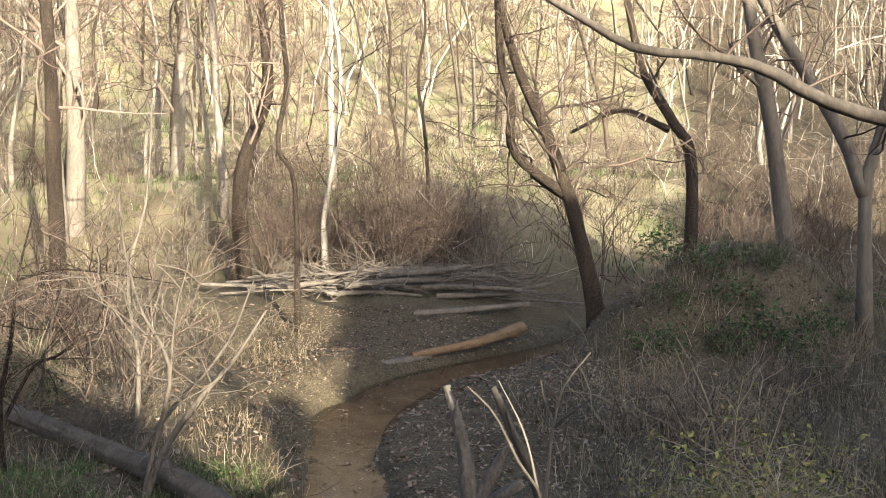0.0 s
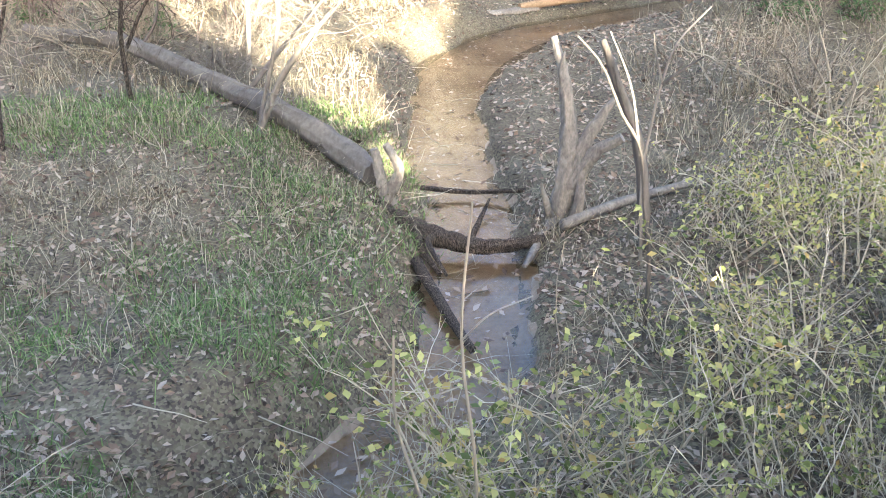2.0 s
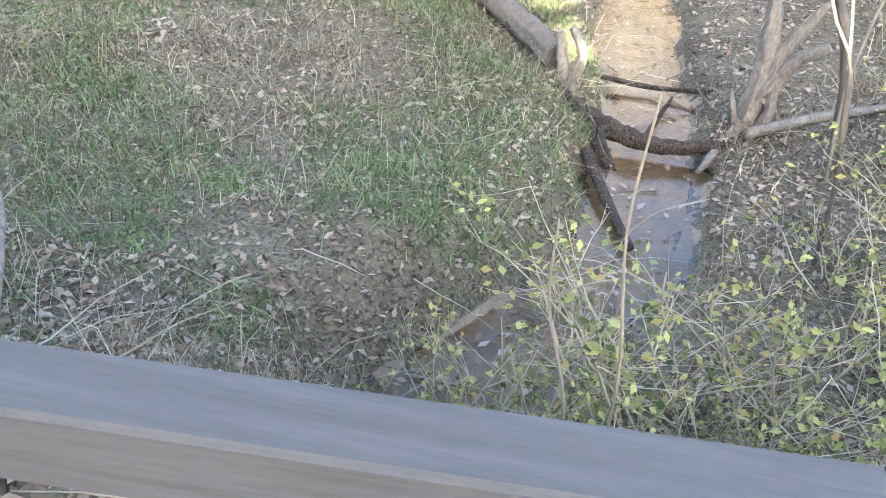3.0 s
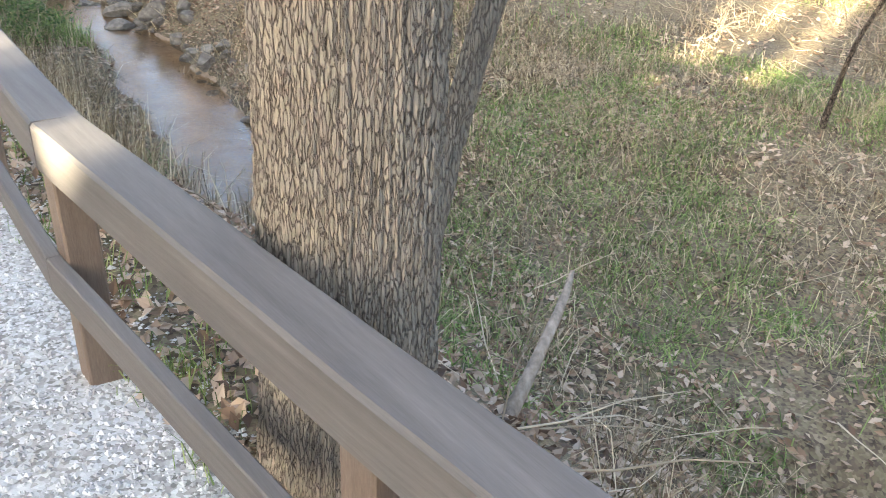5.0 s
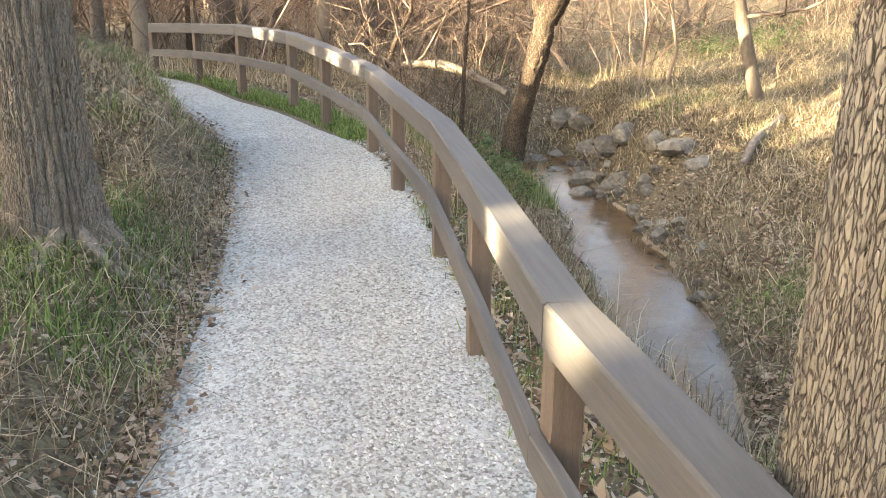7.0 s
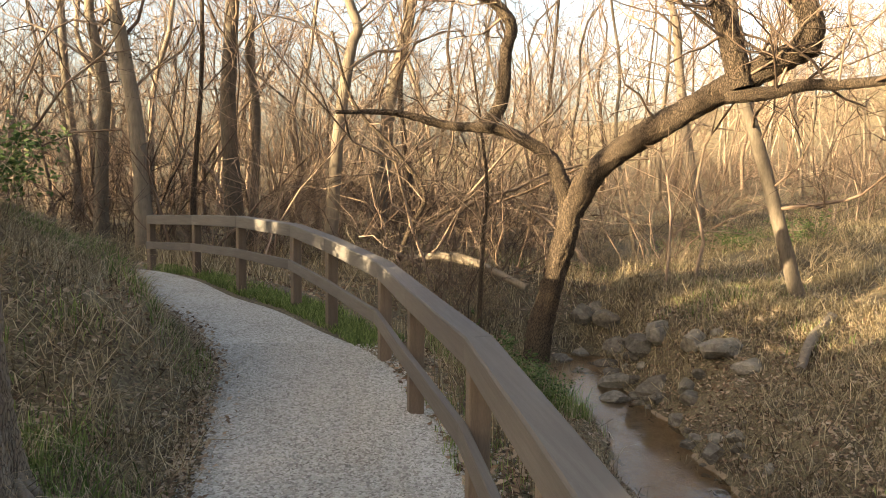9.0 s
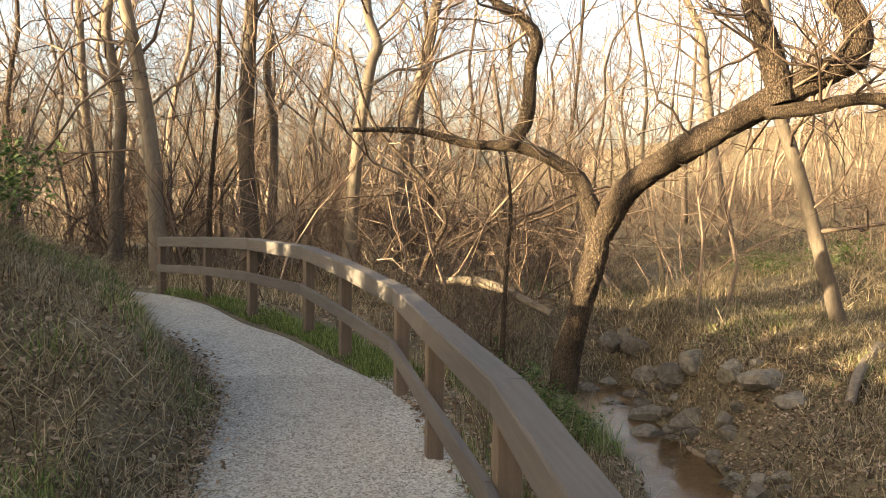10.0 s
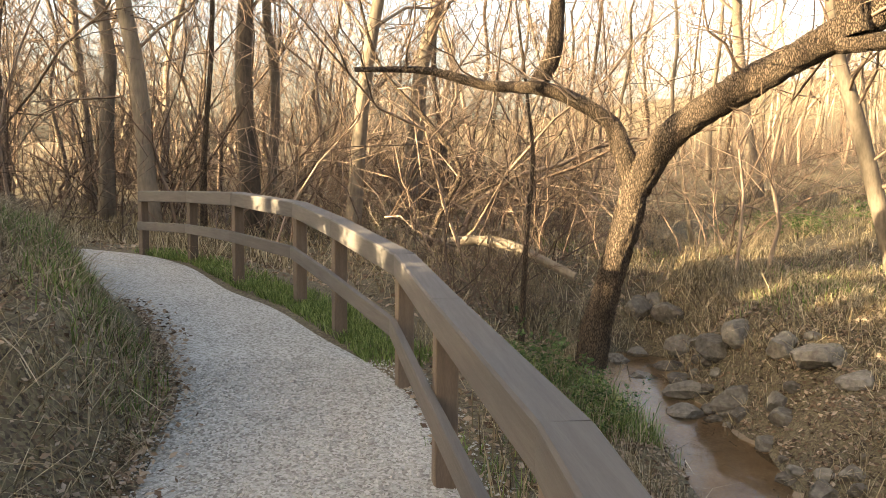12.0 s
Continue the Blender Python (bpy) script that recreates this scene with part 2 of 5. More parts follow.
class Soup:
    """Gathers vertices with quads and triangles for one mesh."""

    def __init__(self):
        self.v, self.q, self.t, self.n = [], [], [], 0

    def add(self, v, q=None, t=None):
        v = np.asarray(v, float).reshape(-1, 3)
        self.v.append(v)
        if q is not None and len(q):
            self.q.append(np.asarray(q, int).reshape(-1, 4) + self.n)
        if t is not None and len(t):
            self.t.append(np.asarray(t, int).reshape(-1, 3) + self.n)
        self.n += len(v)
        return self

    def mesh(self, name, mat, smooth=True):
        me = bpy.data.meshes.new(name)
        v = np.concatenate(self.v)
        q = np.concatenate(self.q) if self.q else np.zeros((0, 4), int)
        t = np.concatenate(self.t) if self.t else np.zeros((0, 3), int)
        me.vertices.add(len(v))
        me.vertices.foreach_set("co", v.astype(np.float32).ravel())
        me.loops.add(q.size + t.size)
        me.loops.foreach_set("vertex_index", np.concatenate([q.ravel(), t.ravel()]).astype(np.int32))
        me.polygons.add(len(q) + len(t))
        starts = np.concatenate([np.arange(len(q)) * 4, q.size + np.arange(len(t)) * 3]).astype(np.int32)
        me.polygons.foreach_set("loop_start", starts)
        me.polygons.foreach_set("use_smooth", np.full(len(q) + len(t), smooth))
        me.materials.append(mat)
        me.update(calc_edges=True)
        me.validate()
        return me


def part(name, soup, mat, parent=None, label="", smooth=True):
    ob = new(name, soup.mesh(name, mat, smooth))
    if parent is not None:
        ob.parent = parent
    if label:
        ob["label"] = label
    return ob


def smoothstep(a, b, x):
    t = np.clip((np.asarray(x, float) - a) / (b - a), 0, 1)
    return t * t * (3 - 2 * t)


def spline(pts, n):
    """Catmull-Rom through the points, n samples."""
    p = np.asarray(pts, float)
    if len(p) < 3:
        return p[0] + (p[-1] - p[0]) * np.linspace(0, 1, n)[:, None]
    p = np.vstack([2 * p[0] - p[1], p, 2 * p[-1] - p[-2]])
    u = np.linspace(0, len(p) - 3 - 1e-6, n)
    i = u.astype(int)
    f = (u - i)[:, None]
    a, b, c, d = p[i], p[i + 1], p[i + 2], p[i + 3]
    return 0.5 * (2 * b + (c - a) * f + (2 * a - 5 * b + 4 * c - d) * f ** 2 + (3 * b - a - 3 * c + d) * f ** 3)


def tube(soup, path, radii, sides=6, rough=0.0, cap=True, seed=0):
    """A tapered round limb along path."""
    p = np.asarray(path, float)
    n = len(p)
    r = np.interp(np.linspace(0, 1, n), np.linspace(0, 1, len(radii)), radii)
    d = np.gradient(p, axis=0)
    d /= np.linalg.norm(d, axis=1)[:, None] + 1e-9
    ref = np.array([1.0, 0, 0]) if abs(d[0][0]) < 0.8 else np.array([0, 1.0, 0])
    u = np.cross(d, ref)
    u /= np.linalg.norm(u, axis=1)[:, None] + 1e-9
    w = np.cross(d, u)
    a = np.linspace(0, 2 * np.pi, sides, endpoint=False)
    rr = r[:, None] * np.ones(sides)
    if rough:
        g = np.random.default_rng(seed)
        ridges = np.interp(np.arange(sides), np.arange(sides), g.normal(0, 1, sides))
        rr = rr * (1 + rough * (0.6 * ridges[None, :] + 0.6 * g.normal(0, 1, (n, sides))))
    v = p[:, None, :] + rr[..., None] * (np.cos(a)[None, :, None] * u[:, None, :] + np.sin(a)[None, :, None] * w[:, None, :])
    i, j = np.meshgrid(np.arange(n - 1), np.arange(sides), indexing="ij")
    k = (j + 1) % sides
    q = np.stack([i * sides + j, i * sides + k, (i + 1) * sides + k, (i + 1) * sides + j], -1).reshape(-1, 4)
    v = v.reshape(-1, 3)
    t = []
    if cap and r[-1] > 0.012:
        v = np.vstack([v, p[-1] + d[-1] * r[-1] * 0.3, p[0]])
        for j in range(sides):
            t += [[(n - 1) * sides + j, (n - 1) * sides + (j + 1) % sides, n * sides], [(j + 1) % sides, j, n * sides + 1]]
    soup.add(v, q, t)


def bark_tube(soup, path, radii, sides=44, grooves=16, deep=0.16, seed=0):
    """A limb whose bark ridges run along it as relief."""
    n = len(path)
    first = soup.n
    tube(soup, path, radii, sides, 0.0, cap=False)
    p = np.asarray(path, float)
    v = soup.v[-1].reshape(n, sides, 3)
    g = np.random.default_rng(seed)
    run = np.concatenate([[0], np.cumsum(np.linalg.norm(np.diff(p, axis=0), axis=1))])[:, None]
    a = np.linspace(0, 2 * np.pi, sides, endpoint=False)[None, :]
    ph = (a + 0.12 * np.sin(run * 4 + 3 * a + seed) + 0.08 * np.sin(run * 11 + 5 * a)) * grooves / 6.2832
    cell = np.floor(ph) % grooves
    ridge = 1 - (np.abs(ph - np.floor(ph) - 0.5) * 2) ** 2.6
    rnd = np.sin(cell * 12.99 + seed) * 437.5
    rnd = rnd - np.floor(rnd)
    ridge = ridge * (0.45 + 0.55 * smoothstep(-0.9, -0.4, np.sin(run * (22 + 14 * rnd) + rnd * 40)))
    k = 1 + deep * (ridge - 0.55) + 0.05 * np.sin(run * 5 + a * 2) + g.normal(0, 0.018, (n, sides))
    v = p[:, None, :] + (v - p[:, None, :]) * k[..., None]
    soup.v[-1] = v.reshape(-1, 3)
    fan = [[j, (j + 1) % sides, sides] for j in range(sides)]
    soup.add(np.vstack([v[-1], p[-1:]]), None, fan)
    soup.add(np.vstack([v[0], p[:1]]), None, fan)


def unit(v):
    return v / (np.linalg.norm(v) + 1e-9)


def sprout(soup, g, base, way, length, radius, depth, up=0.25, sides=5, wiggle=0.25, kids=5, twig=0.004):
    """A branch with its side branches, bending upwards."""
    n = 6 if depth > 0 else 4
    pts, d = [np.array(base, float)], unit(np.asarray(way, float))
    for i in range(n - 1):
        d = unit(d + g.normal(0, wiggle, 3) + np.array([0, 0, up * 0.4]))
        pts.append(pts[-1] + d * length / (n - 1))
    pts = np.array(pts)
    tube(soup, pts, [radius, max(twig, radius * 0.3)], sides if depth > 0 else 3, cap=False)
    if depth <= 0:
        return
    for i in range(kids):
        f = 0.2 + 0.8 * (i + g.random()) / kids
        k = min(int(f * (n - 1)), n - 2)
        at = pts[k] + (pts[k + 1] - pts[k]) * (f * (n - 1) - k)
        side = unit(np.cross(d, g.normal(0, 1, 3)))
        along = unit(pts[k + 1] - pts[k])
        sprout(soup, g, at, unit(along * 0.6 + side * (0.7 + 0.3 * g.random())), length * (0.35 + 0.3 * g.random()),
               max(twig, radius * (1 - 0.6 * f) * 0.55), depth - 1, up, max(3, sides - 1), wiggle, kids, twig)


def tree(name, pts, r0, r1, seed, bark, label, limbs=8, first=0.35, reach=2.6, depth=2, kids=4, sides=10, extra=(),
         group="", relief=False, rough=0.06, crown_mat=None, up=0.25, flare=1.35, category="tree", rings=26, twig=0.005):
    """A bare tree: trunk along pts, given big limbs (extra: paths with two radii) and grown branches."""
    g = np.random.default_rng(seed)
    base = np.array(pts[0], float)
    root = tagged(new(name), label, category, group)
    root.location = base
    path = spline(pts, rings) - base
    s = Soup()
    rad = np.linspace(r0, r1, rings)
    rad[:3] *= np.array([flare, 1 + (flare - 1) * 0.5, 1 + (flare - 1) * 0.15])
    path[0, 2] -= 0.25
    if relief:
        fine = spline(path, 90)
        bark_tube(s, fine, np.interp(np.linspace(0, 1, 90), np.linspace(0, 1, rings), rad), seed=seed)
    else:
        tube(s, path, rad, sides, rough, seed=seed)
    part("trunk", s, bark, root)
    crown = Soup()
    for ep, a, b in extra:
        s = Soup()
        e = spline(ep, 18) - base
        if relief:
            bark_tube(s, spline(e, 110), [a, b], 36, 14, 0.16, seed + 1)
        else:
            tube(s, e, [a, b], max(7, sides - 2), rough, seed=seed + 1)
        part("limb", s, bark, root)
        for i in range(9 if relief else 5):
            k = g.integers(4, 17)
            sprout(crown, g, e[k], unit(g.normal(0, 1, 3) + np.array([0, 0, 0.5])), reach * 0.5 * (0.5 + g.random()), min(b * 0.5, 0.022), depth - 1, up, 4, 0.25, kids, twig)
    for i in range(limbs):
        f = first + (1 - first) * (i + g.random()) / limbs
        k = min(int(f * (rings - 1)), rings - 2)
        ang = g.random() * 6.283
        way = np.array([math.cos(ang), math.sin(ang), 0.5 + 0.7 * g.random()])
        sprout(crown, g, path[k], way, reach * (1.15 - 0.6 * f) * (0.6 + 0.7 * g.random()), rad[k] * (0.17 + 0.15 * g.random()), depth, up, 5, 0.3, kids, twig)
    if crown.n:
        part("crown", crown, crown_mat or M_twig, root)
    return root


# ---- terrain ----
POSTS = [(5.2, 0.36, 0.0), (3.7, 0.3, 0.0), (2.2, 0.25, 0.0), (0.7, 0.22, 0.0), (-0.8, 0.165, 0.0), (-2.3, 0.05, 0.01), (-3.72, -0.03, 0.02),
         (-5.25, 0.05, 0.02), (-6.69, 0.11, 0.02), (-8.42, 0.04, 0.0), (-10.03, -0.02, -0.01), (-11.43, -0.42, 0.08),
         (-12.76, -0.78, 0.12), (-13.95, -1.47, 0.14), (-15.7, -2.22, 0.05), (-16.62, -3.0, 0.0)]
LANE = np.array([(60, -1.2), (12, -0.2), (0, -0.52), (-3.7, -0.70), (-6.7, -0.60), (-8.4, -0.64), (-10, -0.74), (-11.2, -1.08), (-12.4, -1.5),
                 (-13.5, -2.07), (-15.3, -2.8), (-16.4, -3.7), (-17.3, -5.5), (-18, -9), (-20, -30)], float)
LANE_HALF = 0.69
CREEK_A = np.array([(-17.2, 4.2), (-16.2, 3.6), (-15.2, 3.3), (-14.2, 3.43), (-13.1, 3.44), (-12, 3.25), (-10.1, 2.97), (-8.6, 2.62), (-7.4, 2.2), (-6.3, 1.5), (-5.9, 1.0)], float)
CREEK_B = np.array([(-1.9, 2.6), (-1.5, 3.3), (-1.0, 4.3), (-0.75, 6.0), (-1.05, 8.0), (-1.1, 10.0), (-0.9, 12.5), (0.2, 15.0), (1.9, 16.6), (5.0, 19.2), (12, 22), (40, 26)], float)
WATER_Z = -1.62


def near_line(x, y, line):
    """Distance to a polyline, signed by its left side, and the place along it."""
    best, sign, along, total = np.full(x.shape, 1e9), np.ones(x.shape), np.zeros(x.shape), 0.0
    for a, b in zip(line[:-1], line[1:]):
        d = b - a
        ll = np.hypot(*d)
        f = np.clip(((x - a[0]) * d[0] + (y - a[1]) * d[1]) / ll ** 2, 0, 1)
        px, py = x - a[0] - f * d[0], y - a[1] - f * d[1]
        dist = np.hypot(px, py)
        s = np.sign(d[0] * py - d[1] * px)
        m = dist < best
        best, sign, along = np.where(m, dist, best), np.where(m, s, sign), np.where(m, total + f * ll, along)
        total += ll
    return best, sign, along


def wavy(x, y, s, seed=0):
    p = seed * 1.7
    return (np.sin(x * s + 1.3 * np.sin(y * s * 0.7 + p) + p) + np.sin(y * s * 1.31 + 1.1 * np.sin(x * s * 0.9 + 2 * p)) + np.sin((x + y) * s * 2.3 + p) * 0.5) / 2.5


def height(x, y):
    x, y = np.asarray(x, float), np.asarray(y, float)
    d, side, _ = near_line(x, y, LANE)
    # flood plain and far hills on the creek side
    west = smoothstep(-9, -14, x)
    plain = -1.12 + 0.12 * wavy(x, y, 0.8) + 0.05 * wavy(x, y, 2.7, 1)
    plain = plain + west * (0.9 * smoothstep(6.5, 12, y) + 1.3 * smoothstep(11, 24, y))
    start = 22 + 5 * smoothstep(4, 11, x)
    plain = plain + (1 - west) * (0.6 * smoothstep(17, 22, y) + 3.0 * smoothstep(start, start + 9, y)) + 17 * (1 + 0.75 * smoothstep(-75, -50, x)) * smoothstep(32, 115, y) * (1 - 0.1 * smoothstep(20, 60, x))
    plain = plain + smoothstep(-11, -17, x) * 0.75 * smoothstep(9, 1, y)
    da, sa, la = near_line(x, y, CREEK_A)
    plain = plain + 0.5 * smoothstep(0.4, 2.6, da) * (sa > 0) * smoothstep(-8.5, -11, x) * smoothstep(-26, -19, x)
    # the raised mound on the far bank
    plain = plain + 1.25 * np.exp(-(((x - 6.2) / 3.2) ** 2 + ((y - 15.2) / 2.6) ** 2)) + 0.7 * smoothstep(5, 9, x) * smoothstep(16, 8, y)
    plain = plain + 0.75 * smoothstep(1.15, 0.6, np.hypot((x - 5.6) / 2.7, (y - 14.4) / 1.7))
    # creek beds
    db, _, lb = near_line(x, y, CREEK_B)
    wa = 0.36 + 0.08 * wavy(x, y, 3.9, 12) + 0.09 * wavy(x, y, 1.1, 3)
    wbk = 0.33 + 0.09 * wavy(x, y, 1.2, 4) + 0.10 * wavy(x, y, 3.6, 7) + 0.25 * smoothstep(10, 13, y)
    right = smoothstep(-0.6, 0.5, x + 1.0 - 0.10 * (y - 6))
    cut_a = 1 - smoothstep(wa, wa + 0.4, da)
    val_b = 1 - smoothstep(wbk + 0.1, wbk + 0.8 + 2.6 * right, db)
    cut_b = 1 - smoothstep(wbk, wbk + 0.3, db)
    val_a = 1 - smoothstep(wa + 0.2, wa + 0.95 + 1.9 * (sa < 0), da)
    bed = WATER_Z - 0.1
    z = plain * (1 - val_a) + (-1.46 + 0.05 * wavy(x, y, 4.1, 9)) * val_a
    z = z * (1 - cut_a) + bed * cut_a
    z = z * (1 - val_b) + (-1.46 + 0.05 * wavy(x, y, 4.1, 9)) * val_b
    z = z * (1 - cut_b) + bed * cut_b
    # slope down from the walkway
    reach = LANE_HALF + 2.4 - 0.75 * smoothstep(-5.0, -6.5, x) * smoothstep(-15, -12, x)
    drop = smoothstep(LANE_HALF + 0.4, reach, d)
    low = np.where(side < 0, z, 0.0)
    out = 0.0 * (1 - drop) + low * drop
    # the bank on the uphill side
    bank = 0.72 * smoothstep(LANE_HALF + 0.05, LANE_HALF + 0.64, d) + 0.62 * smoothstep(LANE_HALF + 0.4, LANE_HALF + 2.2, d) + 0.7 * smoothstep(2.5, 9, d)
    bank = bank + 0.10 * wavy(x, y, 2.1, 5) * smoothstep(0.6, 1.6, d) + 0.05 * wavy(x, y, 5.3, 6) * smoothstep(0.6, 1.6, d)
    # unseen ridge added beyond the bank to shade the path and creek
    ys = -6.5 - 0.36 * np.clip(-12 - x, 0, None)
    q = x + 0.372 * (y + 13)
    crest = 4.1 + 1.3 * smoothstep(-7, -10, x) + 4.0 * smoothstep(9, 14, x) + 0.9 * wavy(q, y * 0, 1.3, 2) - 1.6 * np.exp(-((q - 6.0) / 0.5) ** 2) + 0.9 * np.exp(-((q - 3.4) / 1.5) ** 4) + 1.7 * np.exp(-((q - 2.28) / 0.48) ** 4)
    # narrow cuts along the sun's line let strips of sunlight through
    for sun_gap, deep in ((9.6, 1.3), (8.4, 1.4), (1.3, 1.7), (0.3, 1.7), (-4.6, 2.1), (-5.4, 2.3), (-6.2, 2.6), (-7.1, 2.9), (-8.0, 3.3), (-8.7, 3.2)):
        crest = crest - deep * np.exp(-((q - sun_gap) / 0.27) ** 2)
    # more of the unseen ridge raised for shade and lowered for sun
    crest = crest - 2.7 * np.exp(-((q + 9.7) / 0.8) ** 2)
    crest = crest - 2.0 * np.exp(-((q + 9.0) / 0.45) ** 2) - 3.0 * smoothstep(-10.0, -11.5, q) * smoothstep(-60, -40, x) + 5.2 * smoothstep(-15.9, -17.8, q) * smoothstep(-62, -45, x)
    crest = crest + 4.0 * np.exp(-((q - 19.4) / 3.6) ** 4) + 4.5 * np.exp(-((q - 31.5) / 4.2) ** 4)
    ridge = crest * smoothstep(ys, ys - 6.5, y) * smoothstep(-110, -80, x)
    end = smoothstep(-14.4, -17.6, x)
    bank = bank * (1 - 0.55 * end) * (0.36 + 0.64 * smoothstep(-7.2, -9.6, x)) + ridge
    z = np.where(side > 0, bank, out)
    return z + 0.02 * wavy(x, y, 7.0, 8) * smoothstep(0.7, 1.2, d)


def sheet_axis(lo, hi, step, far):
    mid = list(np.arange(lo, hi, step))
    a, b, s = [], [], step
    p = lo
    while p > -far:
        s *= 1.13
        p -= s
        a.append(p)
    p, s = hi, step
    while p < far:
        s *= 1.13
        p += s
        b.append(p)
    return np.array(a[::-1] + mid + b)


gx, gy = sheet_axis(-20, 7, 0.14, 900), sheet_axis(-5, 22, 0.14, 900)
GX, GY = np.meshgrid(gx, gy, indexing="ij")
GZ = height(GX, GY)
s = Soup()
i, j = np.meshgrid(np.arange(len(gx) - 1), np.arange(len(gy) - 1), indexing="ij")
w = len(gy)
s.add(np.stack([GX, GY, GZ], -1), np.stack([i * w + j, (i + 1) * w + j, (i + 1) * w + j + 1, i * w + j + 1], -1))
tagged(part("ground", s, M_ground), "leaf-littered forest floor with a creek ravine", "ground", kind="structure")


def ribbon(line, half, step, rise, cols=7, sink=0.0, edge=0.0):
    """A strip that follows a line over the ground."""
    seg = np.concatenate([[0], np.cumsum(np.hypot(*np.diff(line, axis=0).T))])
    n = int(seg[-1] / step)
    c = spline(np.column_stack([line, np.zeros(len(line))]), n)[:, :2]
    d = np.gradient(c, axis=0)
    d /= np.linalg.norm(d, axis=1)[:, None]
    nrm = np.column_stack([-d[:, 1], d[:, 0]])
    u = np.linspace(-1, 1, cols)
    jit = edge * np.random.default_rng(3).normal(0, 1, (n, cols)) * (np.abs(u) > 0.9)
    wide = half(c)[:, None] if callable(half) else half
    xy = c[:, None, :] + nrm[:, None, :] * (u * wide + jit)[..., None]
    z = rise(xy[..., 0], xy[..., 1]) - sink * np.abs(u) ** 4
    v = np.concatenate([xy, z[..., None]], -1)
    i, j = np.meshgrid(np.arange(n - 1), np.arange(cols - 1), indexing="ij")
    return v, np.stack([i * cols + j, (i + 1) * cols + j, (i + 1) * cols + j + 1, i * cols + j + 1], -1)


s = Soup()
GRIT = LANE + np.column_stack([0 * LANE[:, 0], 0.09 * smoothstep(-11.0, -8.5, LANE[:, 0])])
s.add(*ribbon(GRIT[1:-1], lambda c: 0.66 + 0.2 * smoothstep(-12.0, -8.5, c[:, 0]), 0.05, lambda x, y: x * 0 + 0.03, cols=13, sink=0.06, edge=0.05))
tagged(part("path", s, M_gravel), "pale crushed limestone walking path beside a timber fence", "path", kind="structure")
M_silty = M_water.copy()
M_silty.name = "silty_creek_water"
silt = M_silty.node_tree.nodes["Principled BSDF"]
silt.inputs["Base Color"].default_value = (0.78, 0.66, 0.49, 1)
silt.inputs["Transmission Weight"].default_value = 1.0
silt.inputs["IOR"].default_value = 1.33
silt.inputs["Roughness"].default_value = 0.04
for line, half, wet in ((CREEK_A, 1.0, M_water), (CREEK_B[:10], 0.9, M_silty)):
    s = Soup()
    s.add(*ribbon(line, half, 0.25, lambda x, y: x * 0 + WATER_Z, cols=5))
    tagged(part("water", s, wet), "shallow clear creek water over brown silt", "creek", kind="structure")
    s = Soup()
    s.add(*ribbon(line, half * 0.6, 0.15, lambda x, y: np.minimum(height(x, y) + 0.012, -1.56), cols=9))
    tagged(part("creek_bed", s, M_sand), "wet sandy brown creek bed", "creek bed", kind="structure")

# ---- fence ----
fence = tagged(new("fence"), "brown timber post and rail fence along the gravel path", "fence")
RAIL_TOP = 0.84


def box_sweep(soup, pts, wide, tall, bevel=0.008):
    """A squared timber along pts (its centre line), with chamfered edges."""
    p = np.asarray(pts, float)
    d = np.gradient(p, axis=0)
    d[:, 2] *= 1
    d /= np.linalg.norm(d, axis=1)[:, None]
    sidev = np.cross(d, [0, 0, 1.0])
    sidev /= np.linalg.norm(sidev, axis=1)[:, None]
    a, b, c = wide / 2, tall / 2, bevel
    prof = np.array([(-a + c, -b), (a - c, -b), (a, -b + c), (a, b - c), (a - c, b), (-a + c, b), (-a, b - c), (-a, -b + c)])
    v = p[:, None, :] + prof[None, :, :1] * sidev[:, None, :] + prof[None, :, 1:] * np.array([0, 0, 1.0])
    n = len(p)
    i, j = np.meshgrid(np.arange(n - 1), np.arange(8), indexing="ij")
    k = (j + 1) % 8
    q = np.stack([i * 8 + j, i * 8 + k, (i + 1) * 8 + k, (i + 1) * 8 + j], -1).reshape(-1, 4)
    t = []
    for m in range(1, 7):
        t += [[0, m, m + 1], [(n - 1) * 8, (n - 1) * 8 + m + 1, (n - 1) * 8 + m]]
    soup.add(v.reshape(-1, 3), q, t)


P = np.array(POSTS)
for k, (x, y, z) in enumerate(POSTS):
    d = P[min(k + 1, len(P) - 1)] - P[max(k - 1, 0)]
    turn = math.atan2(d[1], d[0])
    s = Soup()
    a, c = 0.05, 0.006
    prof = np.array([(-a + c, -a), (a - c, -a), (a, -a + c), (a, a - c), (a - c, a), (-a + c, a), (-a, a - c), (-a, -a + c)])
    zs = np.array([-0.4, 0.0, 0.35, RAIL_TOP - 0.141])
    v = np.array([(px, py, zz) for zz in zs for px, py in prof])
    q = [[i * 8 + j, i * 8 + (j + 1) % 8, (i + 1) * 8 + (j + 1) % 8, (i + 1) * 8 + j] for i in range(3) for j in range(8)]
    t = [[24, 24 + m, 25 + m] for m in range(1, 7)]
    s.add(v, q, t)
    ob = part("post", s, M_post, fence, smooth=False)
    ob.matrix_local = pose(x, y, z, 0, 0, math.degrees(turn))
TOP = P + np.array([0, 0, RAIL_TOP - 0.07])
for a, b in ((0, 2), (2, 4), (4, 6), (6, 8), (8, 9), (9, 10), (10, 11), (11, 12), (12, 13), (13, 15)):
    s = Soup()
    pts = TOP[a:b + 1].copy()
    gap = unit(pts[1] - pts[0]) * 0.004
    pts[0] += gap
    box_sweep(s, pts, 0.14, 0.14, 0.009)
    part("top_rail", s, M_rail, fence, smooth=False)
nrm = np.gradient(P, axis=0)
nrm = np.column_stack([-nrm[:, 1], nrm[:, 0], 0 * nrm[:, 0]])
